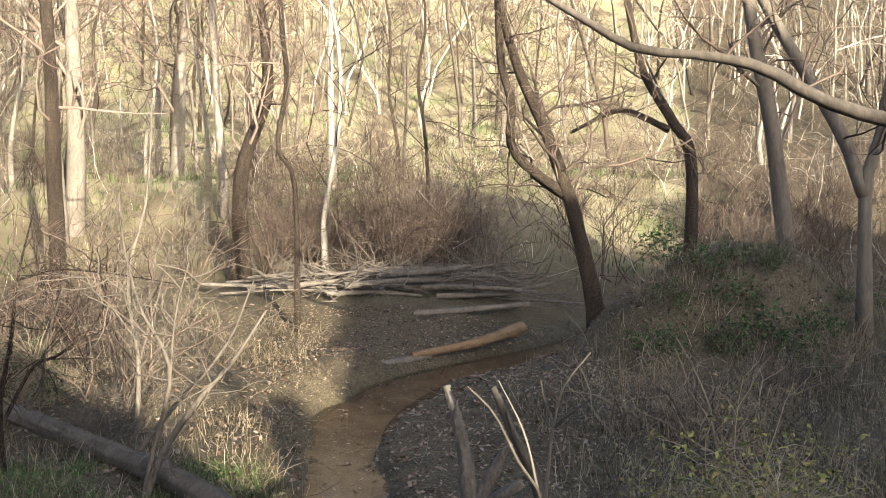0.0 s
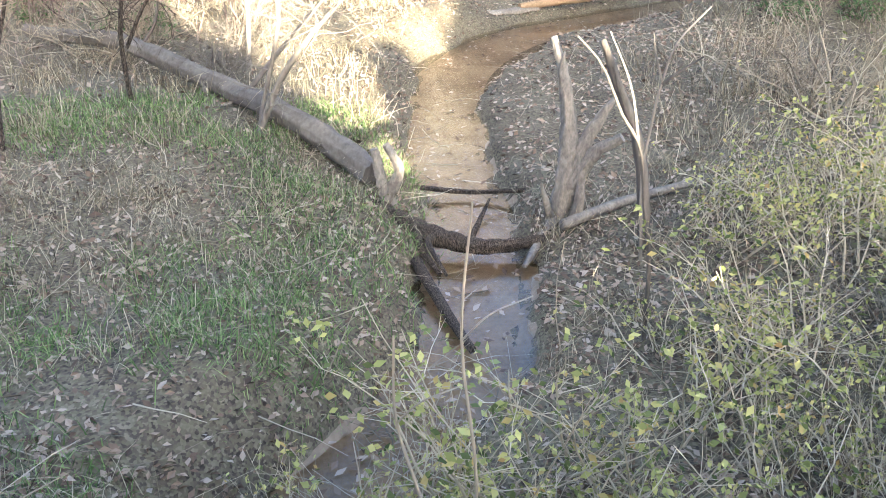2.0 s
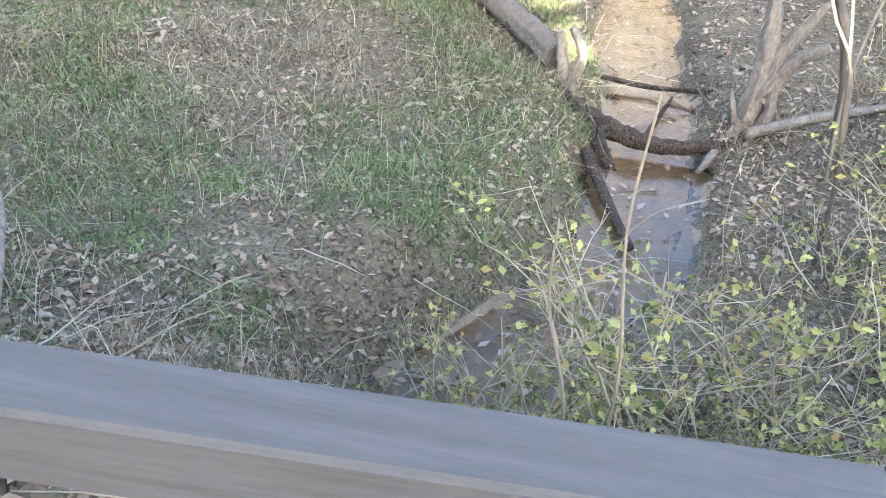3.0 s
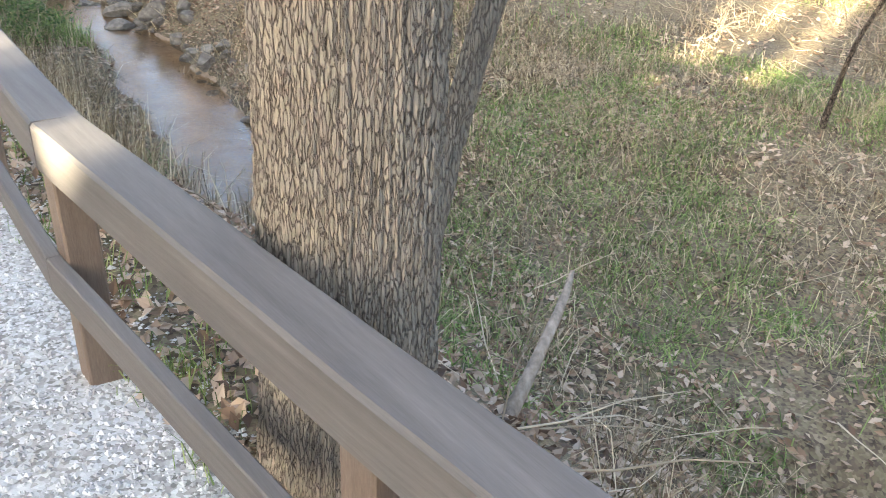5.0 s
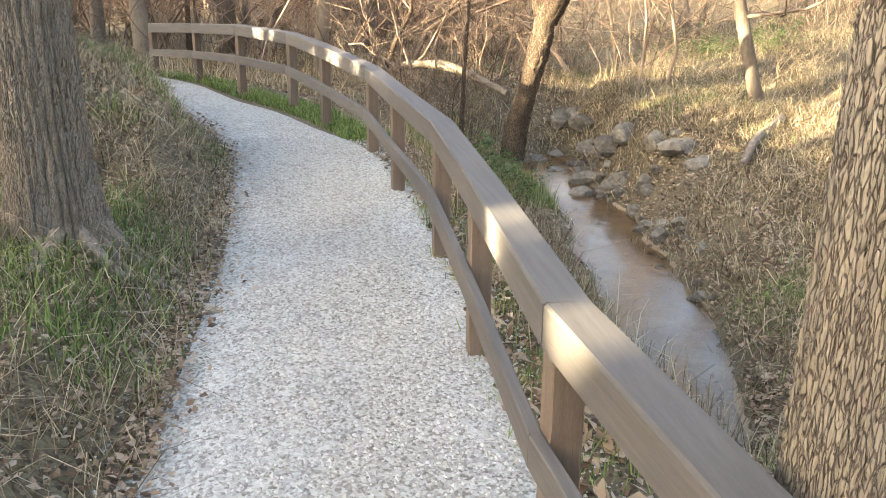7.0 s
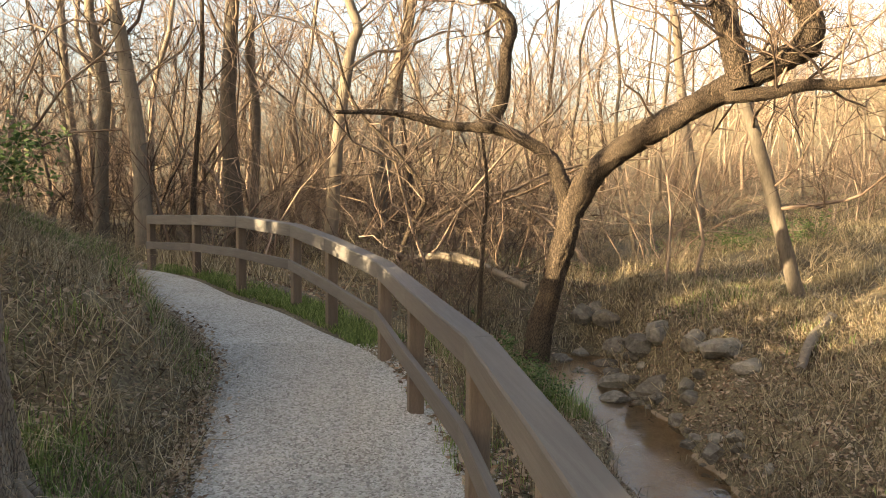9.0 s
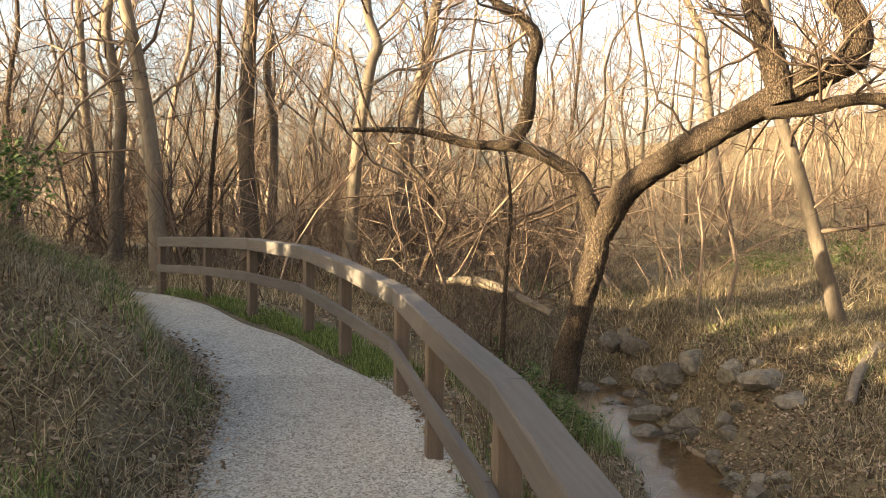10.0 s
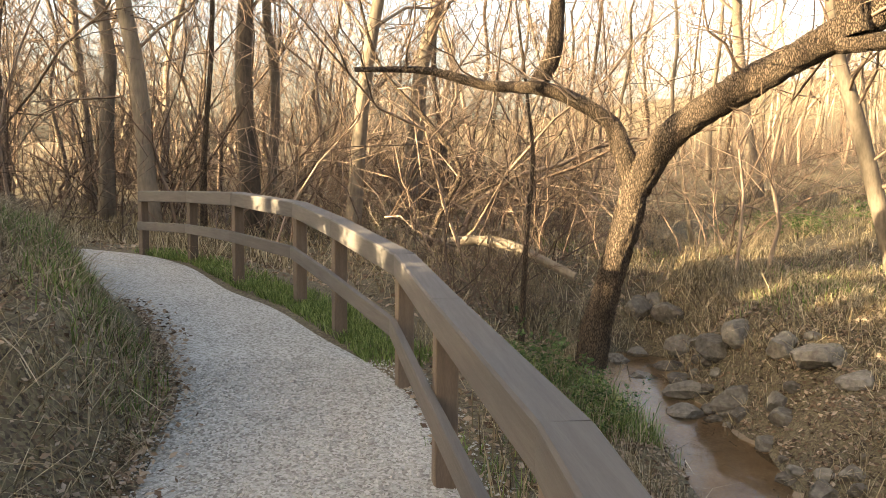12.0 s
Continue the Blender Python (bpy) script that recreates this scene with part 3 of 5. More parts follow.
nrm /= np.linalg.norm(nrm, axis=1)[:, None]
MID = P + nrm * 0.074 + np.array([0, 0, 0.385])
for a, b in ((0, 2), (2, 4), (4, 6), (6, 8), (8, 10), (10, 12), (12, 14), (14, 15)):
    s = Soup()
    pts = MID[a:b + 1].copy()
    pts[0] += unit(pts[1] - pts[0]) * 0.003
    box_sweep(s, pts, 0.042, 0.11, 0.004)
    part("mid_rail", s, M_rail, fence, smooth=False)


def foot(x, y):
    return float(height(np.array(x), np.array(y)))


# ---- big trees ----
def furrowed_trunk(name, base, r, tall, lean, seed, label, bark, grooves=58, deep=0.0135, flare=0.4, roots=0.0, res=(480, 300)):
    """A large trunk with bark ridges as relief."""
    g = np.random.default_rng(seed)
    na, nz = res
    a = np.linspace(0, 2 * np.pi, na, endpoint=False)
    z = np.concatenate([np.linspace(-0.4, 2.1, nz - 30), np.linspace(2.15, tall, 30)])
    A, Z = np.meshgrid(a, z)
    warp = 0.022 * np.sin(Z * 15 + 9 * np.sin(A * 9)) + 0.05 * np.sin(Z * 1.7 + 2 * np.sin(A * 3)) + 0.02 * np.sin(Z * 5.3 + A * 7) + 0.008 * np.sin(Z * 23 + A * 17)
    ph = (A + warp) * grooves / (2 * np.pi)
    cell = np.floor(ph)
    fr = np.abs(ph - cell - 0.5) * 2
    ridge = 1 - fr ** 2.6
    rnd = np.sin(cell * 12.9898 + 4.1) * 43758.5453
    rnd = rnd - np.floor(rnd)
    brk = np.sin(Z * (26 + 22 * rnd) + rnd * 40 + 2.5 * np.sin(Z * 9 + rnd * 29))
    ridge = ridge * (0.6 + 0.4 * smoothstep(-0.98, -0.7, brk)) * (0.65 + 0.5 * rnd)
    grain = g.normal(0, 0.09, A.shape)
    R = r * (1 - 0.03 * Z) + deep * (ridge - 0.6 + grain) + r * flare * np.exp(-np.clip(Z + 0.1, 0, 9) / 0.22)
    R = R + roots * np.exp(-np.clip(Z + 0.1, 0, 9) / 0.35) * np.clip(np.cos(A * 5 + 1.0), 0, 1) ** 1.5
    R = R * (1 + 0.03 * np.sin(A * 2 + 0.8) + 0.02 * np.sin(A * 3 + Z))
    v = np.stack([np.cos(A) * R + lean[0] * Z, np.sin(A) * R + lean[1] * Z, Z], -1)
    i, j = np.meshgrid(np.arange(len(z) - 1), np.arange(na), indexing="ij")
    k = (j + 1) % na
    s = Soup()
    s.add(v, np.stack([i * na + j, i * na + k, (i + 1) * na + k, (i + 1) * na + j], -1))
    root = tagged(new(name), label, "tree")
    root.location = base
    part("trunk", s, bark, root)
    crown = Soup()
    top = np.array([lean[0] * tall, lean[1] * tall, tall])
    for i in range(8):
        f = 0.62 + 0.38 * (i + g.random()) / 8
        ang = g.random() * 6.28
        sprout(crown, g, top * f, (math.cos(ang), math.sin(ang), 0.8), 2.8, 0.07, 2, 0.3, 5, 0.2, 4)
    part("crown", crown, M_twig, root)
    return root


near_oak = furrowed_trunk("tree", (-2.89, 0.35, 0.0), 0.206, 9.0, (0.02, 0.01), 3, "large tree with deeply furrowed gray-brown bark against the fence", M_bark)
stem = Soup()
bark_tube(stem, spline([(-0.2, 0.3, -0.4), (-0.28, 0.43, 0.3), (-0.27, 0.52, 0.75), (-0.22, 0.58, 1.1), (-0.1, 0.75, 2.0), (0.1, 1.2, 4.0)], 160), [0.05, 0.042, 0.026], 48, 13, 0.13, 5)
part("stem", stem, M_bark, near_oak, "slender leaning side stem")
furrowed_trunk("tree", (-6.4, -2.02, foot(-6.4, -2.02) - 0.06), 0.215, 9.0, (0.0, -0.03), 8, "big tree with shaggy bark and exposed roots on the bank", M_bark, grooves=36, deep=0.03, flare=0.45, roots=0.12, res=(180, 150))

fork = tree("tree", [(-14.66, 2.55, -0.85), (-14.56, 2.77, 0.15), (-14.52, 2.9, 0.7), (-14.5, 2.96, 1.12)], 0.155, 0.155, 21, M_bark_dark,
            "leaning forked creekside tree with dark rough bark", limbs=0, relief=True, sides=14, rings=16, rough=0.05, flare=1.2, reach=2.4, kids=5,
            extra=[([(-14.5, 2.96, 1.0), (-14.21, 3.2, 1.58), (-13.82, 3.66, 2.02), (-13.4, 4.13, 2.37), (-12.94, 4.61, 2.71), (-12.62, 4.98, 2.95), (-12.39, 5.17, 3.08)], 0.165, 0.15),
                   ([(-12.45, 5.12, 3.0), (-12.38, 5.14, 3.3), (-12.44, 5.05, 3.6), (-12.54, 4.9, 3.9), (-12.62, 4.77, 5.4)], 0.16, 0.08),
                   ([(-12.85, 4.55, 2.6), (-12.92, 4.44, 3.1), (-12.98, 4.31, 3.5), (-13.04, 4.19, 3.9), (-13.11, 4.05, 5.2)], 0.15, 0.08),
                   ([(-12.95, 4.4, 2.5), (-12.62, 4.79, 2.53), (-12.41, 5.14, 2.61), (-12.16, 5.51, 2.61), (-11.6, 6.3, 2.7)], 0.085, 0.05),
                   ([(-14.5, 2.95, 1.05), (-14.55, 2.77, 1.54), (-14.69, 2.65, 1.8), (-14.94, 2.07, 2.13), (-15.19, 1.32, 2.2), (-15.38, 0.62, 2.37), (-15.54, -0.24, 2.38)], 0.125, 0.028),
                   ([(-14.99, 1.85, 2.14), (-14.95, 2.06, 2.57), (-14.94, 2.1, 3.22), (-14.92, 2.17, 3.57), (-14.97, 1.96, 3.87), (-15.05, 1.54, 4.21), (-15.09, 1.0, 5.6)], 0.10, 0.06)])

BARE = "tall bare gray tree in the leafless wood"


def rooted(pts):
    pts = [tuple(p) for p in pts]
    return [(pts[0][0], pts[0][1], min(pts[0][2], foot(pts[0][0], pts[0][1])))] + pts[1:]


def taller(pts, to=12.0):
    a, b = np.array(pts[-2]), np.array(pts[-1])
    d = (b - a) / max(b[2] - a[2], 0.2)
    d[:2] *= 0.5
    out = list(pts)
    z = b[2]
    while z < to:
        b = b + d * 2.0
        z = b[2]
        out.append(tuple(b))
    return out


TRUNKS = [
    ([(-23.91, -5.35, 0), (-23.92, -5.28, 1.95), (-23.95, -5.19, 3.21), (-23.9, -5.4, 4.58), (-23.88, -5.47, 5.19), (-23.93, -5.26, 6.45)], 0.16, M_bark_gray),
    ([(-21.45, -3.91, 0), (-21.43, -4.04, 2.14), (-21.38, -4.27, 3.9), (-21.33, -4.51, 5.19), (-21.29, -4.69, 6.46)], 0.18, M_bark_gray),
    ([(-23.39, -2.25, 0), (-23.37, -2.4, 2.6), (-23.38, -2.33, 4.47), (-23.39, -2.26, 5.71), (-23.38, -2.32, 7.17)], 0.2, M_bark_gray),
    ([(-20.45, -0.23, 0), (-20.45, -0.04, 2.16), (-20.44, 0.22, 3.9), (-20.43, 0.36, 4.33), (-20.44, 0.16, 4.97), (-20.44, 0.16, 6.03)], 0.13, M_bark_gray),
    ([(-24.4, 0.98, 0), (-24.38, 1.23, 1.64), (-24.37, 1.36, 3.12), (-24.34, 1.68, 4.47), (-24.31, 1.94, 5.8), (-24.28, 2.19, 7.11)], 0.2, M_bark_gray),
    ([(-30.48, 12.46, 0.2), (-30.7, 12.0, 2.5), (-30.84, 11.69, 4.9), (-30.93, 11.48, 6.73), (-31.3, 10.6, 8.95)], 0.2, M_bark_gray),
    ([(-15.6, 7.35, -1.1), (-15.79, 7.05, 0.05), (-15.94, 6.81, 1.08), (-16.12, 6.49, 2.29), (-16.2, 6.34, 2.81)], 0.13, M_bark_gray),
    ([(-29.62, -7.23, 0), (-29.61, -7.27, 1.55), (-29.57, -7.45, 3.8)], 0.15, M_bark_gray),
    ([(-6.86, 18.55, -1), (-6.9, 18.53, 2.47), (-6.9, 18.53, 4.23), (-6.95, 18.52, 5.97)], 0.17, M_bark_dark),
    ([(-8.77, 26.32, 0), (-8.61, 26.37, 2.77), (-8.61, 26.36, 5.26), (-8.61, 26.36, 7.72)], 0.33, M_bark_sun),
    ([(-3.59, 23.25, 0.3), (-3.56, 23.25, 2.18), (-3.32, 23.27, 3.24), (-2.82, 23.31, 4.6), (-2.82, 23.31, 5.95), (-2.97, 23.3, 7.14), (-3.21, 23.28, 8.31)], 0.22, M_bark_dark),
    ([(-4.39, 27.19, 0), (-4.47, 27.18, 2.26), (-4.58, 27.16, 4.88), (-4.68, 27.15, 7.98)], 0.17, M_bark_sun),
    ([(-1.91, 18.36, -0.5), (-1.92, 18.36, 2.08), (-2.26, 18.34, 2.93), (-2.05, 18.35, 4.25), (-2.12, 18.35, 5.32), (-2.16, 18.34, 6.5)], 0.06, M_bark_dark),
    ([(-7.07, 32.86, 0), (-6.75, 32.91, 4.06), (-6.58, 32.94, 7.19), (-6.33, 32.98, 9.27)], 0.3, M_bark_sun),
    ([(7.45, 14.6, -0.59), (7.28, 14.69, 0.9), (7.04, 14.82, 3.12), (6.81, 14.94, 4.39), (6.66, 15.02, 5.45), (6.52, 15.09, 6.3)], 0.18, M_bark_gray),
]
for k, (pts, r, bark) in enumerate(TRUNKS):
    pts = taller(rooted(pts))
    tree("tree", pts, r, 0.05, 100 + k, bark, BARE, limbs=20, first=0.2, reach=3.2, depth=2, kids=4, rings=34)
tree("tree", rooted([(-23.91, -1.95, -0.2), (-23.92, -1.81, 2.64), (-23.91, -1.97, 4.18), (-23.92, -1.87, 5.07)]), 0.11, 0.09, 150, M_bark_gray, "dead snag with a broken top", limbs=1)
tree("tree", rooted([(3.8, 15.1, -0.72), (3.6, 15.16, 0.4), (3.3, 15.25, 1.67), (2.84, 15.37, 3.05), (2.39, 15.48, 4.11), (1.98, 15.57, 5.5)]), 0.18, 0.07, 160, M_bark_dark,
     "leaning vine-tangled tree on the creek bank", limbs=20, first=0.35, reach=2.6, kids=6, up=-0.1,
     extra=[([(3.25, 15.27, 1.8), (2.28, 15.5, 2.64), (2.23, 15.51, 3.59), (2.03, 15.56, 4.43), (1.98, 15.57, 6.5)], 0.1, 0.06)])
tree("tree", taller(rooted([(7.62, 12.74, -0.34), (7.6, 12.75, 1.82), (7.69, 12.69, 2.38), (7.83, 12.59, 3.2)]), 9), 0.11, 0.05, 161, M_bark_gray,
     "bare tree with two diverging stems on the far bank", limbs=6, reach=2.5, extra=[([(7.59, 12.76, 1.75), (7.29, 12.95, 2.77), (6.76, 13.27, 3.93), (6.19, 13.57, 5.11), (5.4, 14.0, 7.0)], 0.12, 0.08)])
tree("tree", taller([(5.6, 5.5, foot(5.6, 5.5)), (5.5, 5.6, 1.0), (5.45, 5.65, 2.0), (5.4, 5.7, 4.0)], 9), 0.16, 0.06, 162, M_bark_gray,
     "bank tree with one long overhanging limb", limbs=4, first=0.7, reach=2.5,
     extra=[([(5.45, 5.65, 2.0), (4.37, 6.46, 2.3), (3.89, 6.81, 2.44), (3.42, 7.11, 2.66), (2.98, 7.36, 2.98), (2.51, 7.58, 3.13), (1.9, 7.83, 3.23), (1.48, 7.97, 3.49), (0.8, 8.2, 3.95)], 0.085, 0.03)])
tree("tree", taller(rooted([(7.43, 19.62, 0), (7.54, 19.57, 2.45), (7.11, 19.75, 3.63), (6.61, 19.95, 4.53), (6.35, 20.04, 5.23)]), 8), 0.16, 0.06, 163, M_bark_dark,
     "crooked leaning tree in the creekside thicket", limbs=7, reach=3, extra=[([(7.05, 19.77, 3.42), (6.23, 20.09, 3.86), (5.72, 20.26, 3.88), (4.79, 20.55, 3.41)], 0.09, 0.04)])

# ---- the wood around ----
variants = []
for k in range(15):
    g = np.random.default_rng(300 + k)
    tall = 9 + 5 * g.random()
    lean = g.normal(0, 0.05, 2)
    pts = [(0, 0, 0)] + [(lean[0] * z + g.normal(0, 0.1 + 0.035 * z), lean[1] * z + g.normal(0, 0.1 + 0.035 * z), z) for z in np.linspace(1.6, tall, 6)]
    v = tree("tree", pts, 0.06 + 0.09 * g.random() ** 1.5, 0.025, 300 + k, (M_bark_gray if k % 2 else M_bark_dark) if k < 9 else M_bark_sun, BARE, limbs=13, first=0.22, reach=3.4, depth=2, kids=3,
             sides=6, rings=14, group="bare trees of the wood", twig=0.008)
    variants.append(v)
spots = []
g = np.random.default_rng(12)


def clear(x, y, gap):
    return all((x - a) ** 2 + (y - b) ** 2 > gap ** 2 for a, b in spots)


def room(x, y):
    """Keep the creeks, the path and the open banks free."""
    X, Y = np.array(x), np.array(y)
    dl = float(near_line(X, Y, LANE)[0])
    da, db = float(near_line(X, Y, CREEK_A)[0]), float(near_line(X, Y, CREEK_B)[0])
    return dl > 2.2 and da > 3.0 and db > 3.0


while len(spots) < 300:
    zone = g.random()
    if zone < 0.54:
        x, y = g.uniform(-34, 40), g.uniform(23, 70)
    elif zone < 0.8:
        x, y = g.uniform(-75, -21), g.uniform(-30, 40)
    else:
        # unseen trees added on the ridge to break up the sunlight
        x, y = g.uniform(-16, 18), g.uniform(-18, -9)
    if x > 3 and y < 40 and x < 22:
        continue
    if -19 < x < 10 and 0 < y < 22 or not room(x, y) or not clear(x, y, 1.6):
        continue
    spots.append((x, y))
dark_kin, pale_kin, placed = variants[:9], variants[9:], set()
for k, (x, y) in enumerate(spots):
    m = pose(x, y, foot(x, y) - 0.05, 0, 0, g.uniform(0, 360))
    # trees beyond the creek mostly take the bark with sunlight in its colour
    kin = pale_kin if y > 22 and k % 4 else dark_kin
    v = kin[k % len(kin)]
    if v.name not in placed:
        placed.add(v.name)
        v.matrix_basis = m
    else:
        copy_thing(v, m @ Matrix.Scale(g.uniform(0.8, 1.25), 4))

# ---- vectorised plant tools ----
def strands(soup, g, base, way, length, radius, k=4, sides=3, bend=0.25, up=0.0, tip=0.35):
    """Many thin round stems at once; gives back their points."""
    n = len(base)
    d = way / (np.linalg.norm(way, axis=1)[:, None] + 1e-9)
    pts = np.zeros((n, k, 3))
    pts[:, 0] = base
    for i in range(1, k):
        d = d + g.normal(0, bend, (n, 3))
        d[:, 2] += up
        d /= np.linalg.norm(d, axis=1)[:, None]
        pts[:, i] = pts[:, i - 1] + d * (length / (k - 1))[:, None]
    t = np.gradient(pts, axis=1)
    ref = np.where(np.abs(t[..., 2:3]) > 0.7 * np.linalg.norm(t, axis=2, keepdims=True), [1.0, 0, 0], [0, 0, 1.0])
    u = np.cross(t, ref)
    u /= np.linalg.norm(u, axis=2, keepdims=True) + 1e-9
    w = np.cross(t, u)
    w /= np.linalg.norm(w, axis=2, keepdims=True) + 1e-9
    r = radius[:, None] * np.linspace(1, tip, k)[None, :]
    a = np.linspace(0, 2 * np.pi, sides, endpoint=False)
    v = pts[:, :, None, :] + r[..., None, None] * (np.cos(a)[None, None, :, None] * u[:, :, None, :] + np.sin(a)[None, None, :, None] * w[:, :, None, :])
    i, j = np.meshgrid(np.arange(k - 1), np.arange(sides), indexing="ij")
    m = (j + 1) % sides
    q = np.stack([i * sides + j, i * sides + m, (i + 1) * sides + m, (i + 1) * sides + j], -1).reshape(-1, 4)
    q = (q[None] + (np.arange(n) * k * sides)[:, None, None]).reshape(-1, 4)
    soup.add(v.reshape(-1, 3), q)
    return pts


def along(g, pts, each, lo=0.2, hi=1.0):
    """Random places on strands, with the strand's direction there."""
    n, k, _ = pts.shape
    p = np.repeat(pts, each, axis=0)
    f = g.uniform(lo, hi, n * each) * (k - 1)
    i = np.minimum(f.astype(int), k - 2)
    r = np.arange(n * each)
    a, b = p[r, i], p[r, i + 1]
    return a + (b - a) * (f - i)[:, None], b - a


def sideways(g, way, spread):
    way = way / (np.linalg.norm(way, axis=1)[:, None] + 1e-9)
    return way + g.normal(0, spread, way.shape)


def blades(soup, g, base, length, width, lean=0.5, up=1.0):
    """Grass blades, bent over at the tip."""
    n = len(base)
    a = g.uniform(0, 6.283, n)
    side = np.column_stack([np.cos(a), np.sin(a), 0 * a])
    b = g.uniform(0, 6.283, n)
    out = np.column_stack([np.cos(b), np.sin(b), 0 * b]) * (lean * np.abs(g.normal(0.6, 0.5, n)))[:, None]
    z = np.array([0, 0, up])
    mid = base + (out * 0.35 + z * 0.6) * length[:, None]
    tip = base + (out * 1.0 + z * 0.9) * length[:, None]
    tip[:, 2] -= length * 0.25 * lean
    w = (side * width[:, None])
    v = np.stack([base - w, base + w, mid + w * 0.7, mid - w * 0.7, tip], 1)
    o = np.arange(n)[:, None] * 5
    soup.add(v.reshape(-1, 3), o + np.array([[0, 1, 2, 3]]), o + np.array([[3, 2, 4]]))


def leaves(soup, g, base, size, flat=0.35, curl=0.35):
    """Folded pointed leaves lying or hanging at random."""
    n = len(base)
    nrm = np.column_stack([g.normal(0, flat, n), g.normal(0, flat, n), np.ones(n)])
    nrm /= np.linalg.norm(nrm, axis=1)[:, None]
    a = g.uniform(0, 6.283, n)
    d = np.column_stack([np.cos(a), np.sin(a), 0 * a])
    d -= nrm * np.sum(d * nrm, axis=1)[:, None]
    d /= np.linalg.norm(d, axis=1)[:, None]
    s = np.cross(nrm, d)
    L = size[:, None]
    c = nrm * (curl * g.uniform(-0.3, 1.0, n) * size)[:, None]
    v = np.stack([base - d * L, base - d * L * 0.1 + s * L * 0.55 + c, base + d * L + c * 0.6, base - d * L * 0.1 - s * L * 0.55 + c], 1)
    o = np.arange(n)[:, None] * 4
    soup.add(v.reshape(-1, 3), None, np.concatenate([o + np.array([[0, 1, 2]]), o + np.array([[0, 2, 3]])]))


def sow(g, n, x0, x1, y0, y1, keep=None, lift=0.0):
    """n places on the ground inside a rectangle, off the path and the water."""
    x, y = g.uniform(x0, x1, n), g.uniform(y0, y1, n)
    d = near_line(x, y, LANE)[0]
    z = height(x, y)
    m = (d > LANE_HALF + 0.02) & (z > WATER_Z + 0.05)
    if keep is not None:
        m &= keep(x, y)
    return np.column_stack([x, y, z + lift])[m]


def patchy(s, seed, cut):
    return lambda x, y: wavy(x, y, s, seed) + 0.5 * wavy(x, y, s * 3.1, seed + 2) > cut


def clumped(g, centres, each, spread):
    c = np.repeat(centres, each, axis=0)
    x, y = c[:, 0] + g.normal(0, spread, len(c)), c[:, 1] + g.normal(0, spread, len(c))
    d = near_line(x, y, LANE)[0]
    return np.column_stack([x, y, height(x, y)])[d > LANE_HALF - 0.04]


# ---- fallen wood ----
def stick_thing(name, paths, label, category, mat, sides=9, rough=0.08, seed=1, part_name="stem"):
    """Dead wood of one or more limbs; the first is the main piece."""
    base = np.array(paths[0][0][0], float)
    root = tagged(new(name), label, category)
    root.location = base
    for k, (p, a, b) in enumerate(paths):
        s = Soup()
        if a > 0.055:
            bark_tube(s, spline(p, 60) - base, [a, (a + b) / 2 * 1.05, b], 26, 8, 0.34 if rough > 0.1 else 0.16, seed=seed + k)
        else:
            tube(s, spline(p, 16) - base, [a, (a + b) / 2 * 1.05, b], sides, rough, seed=seed + k)
        part(part_name if k == 0 else "limb", s, mat, root)
    return root


stick_thing("tree_stump", [([(-0.13, 6.49, -1.85), (-0.08, 6.48, -1.3), (-0.05, 6.48, -0.8), (-0.12, 6.49, -0.2), (-0.24, 6.51, 0.19)], 0.12, 0.025),
                           ([(-0.03, 6.47, -1.15), (0.06, 6.46, -0.75), (0.2, 6.43, -0.45), (0.31, 6.42, -0.28)], 0.085, 0.018),
                           ([(0.0, 6.45, -1.1), (0.14, 6.37, -0.78), (0.36, 6.3, -0.6)], 0.07, 0.04),
                           ([(-0.02, 6.42, -1.6), (0.06, 6.38, -1.2), (0.03, 6.4, -0.8)], 0.07, 0.02),
                           ([(-0.14, 6.45, -1.5), (-0.24, 6.3, -1.2), (-0.3, 6.25, -1.0)], 0.045, 0.012),
                           ([(-0.12, 6.49, -0.35), (-0.17, 6.45, -0.12), (-0.15, 6.44, 0.08)], 0.035, 0.008),
                           ([(-0.15, 6.4, -1.4), (-0.3, 6.15, -1.5), (-0.45, 5.8, -1.56)], 0.06, 0.02)],
            "split weathered gray stump standing in the creek bed", "stump", M_dead, sides=11, rough=0.13)
stick_thing("snag", [([(0.52, 5.75, -1.35), (0.39, 5.78, -0.54), (0.18, 5.83, -0.03), (0.04, 5.86, 0.3)], 0.054, 0.026), ([(0.36, 5.79, -0.45), (0.2, 5.8, -0.1), (0.13, 5.8, 0.12)], 0.03, 0.008)], "dark leaning broken snag by the creek", "dead wood", M_bark_gray, rough=0.14)
stick_thing("sapling", [([(0.22, 4.39, -1.4), (0.19, 4.39, -0.82), (0.12, 4.41, -0.43), (0.06, 4.42, -0.06), (-0.07, 4.45, 0.15), (-0.21, 4.48, 0.44), (-0.37, 4.51, 0.61)], 0.016, 0.006),
                        ([(0.06, 4.42, -0.1), (-0.02, 4.5, 0.3), (-0.16, 4.6, 0.62)], 0.01, 0.004)], "dead pale crooked sapling", "dead wood", M_bark_gray, sides=6, rough=0.03)
stick_thing("sapling", [([(0.4, 5.4, -1.3), (0.33, 5.38, -0.6), (0.35, 5.38, -0.22), (0.39, 5.37, 0.12), (0.46, 5.35, 0.4), (0.64, 5.3, 0.65)], 0.015, 0.006),
                        ([(0.39, 5.37, 0.1), (0.5, 5.34, 0.2), (0.64, 5.31, 0.31)], 0.014, 0.006), ([(0.39, 5.37, 0.12), (0.33, 5.4, 0.3), (0.3, 5.4, 0.45)], 0.01, 0.004)],
            "dead pale forked sapling", "dead wood", M_bark_gray, sides=6, rough=0.03)
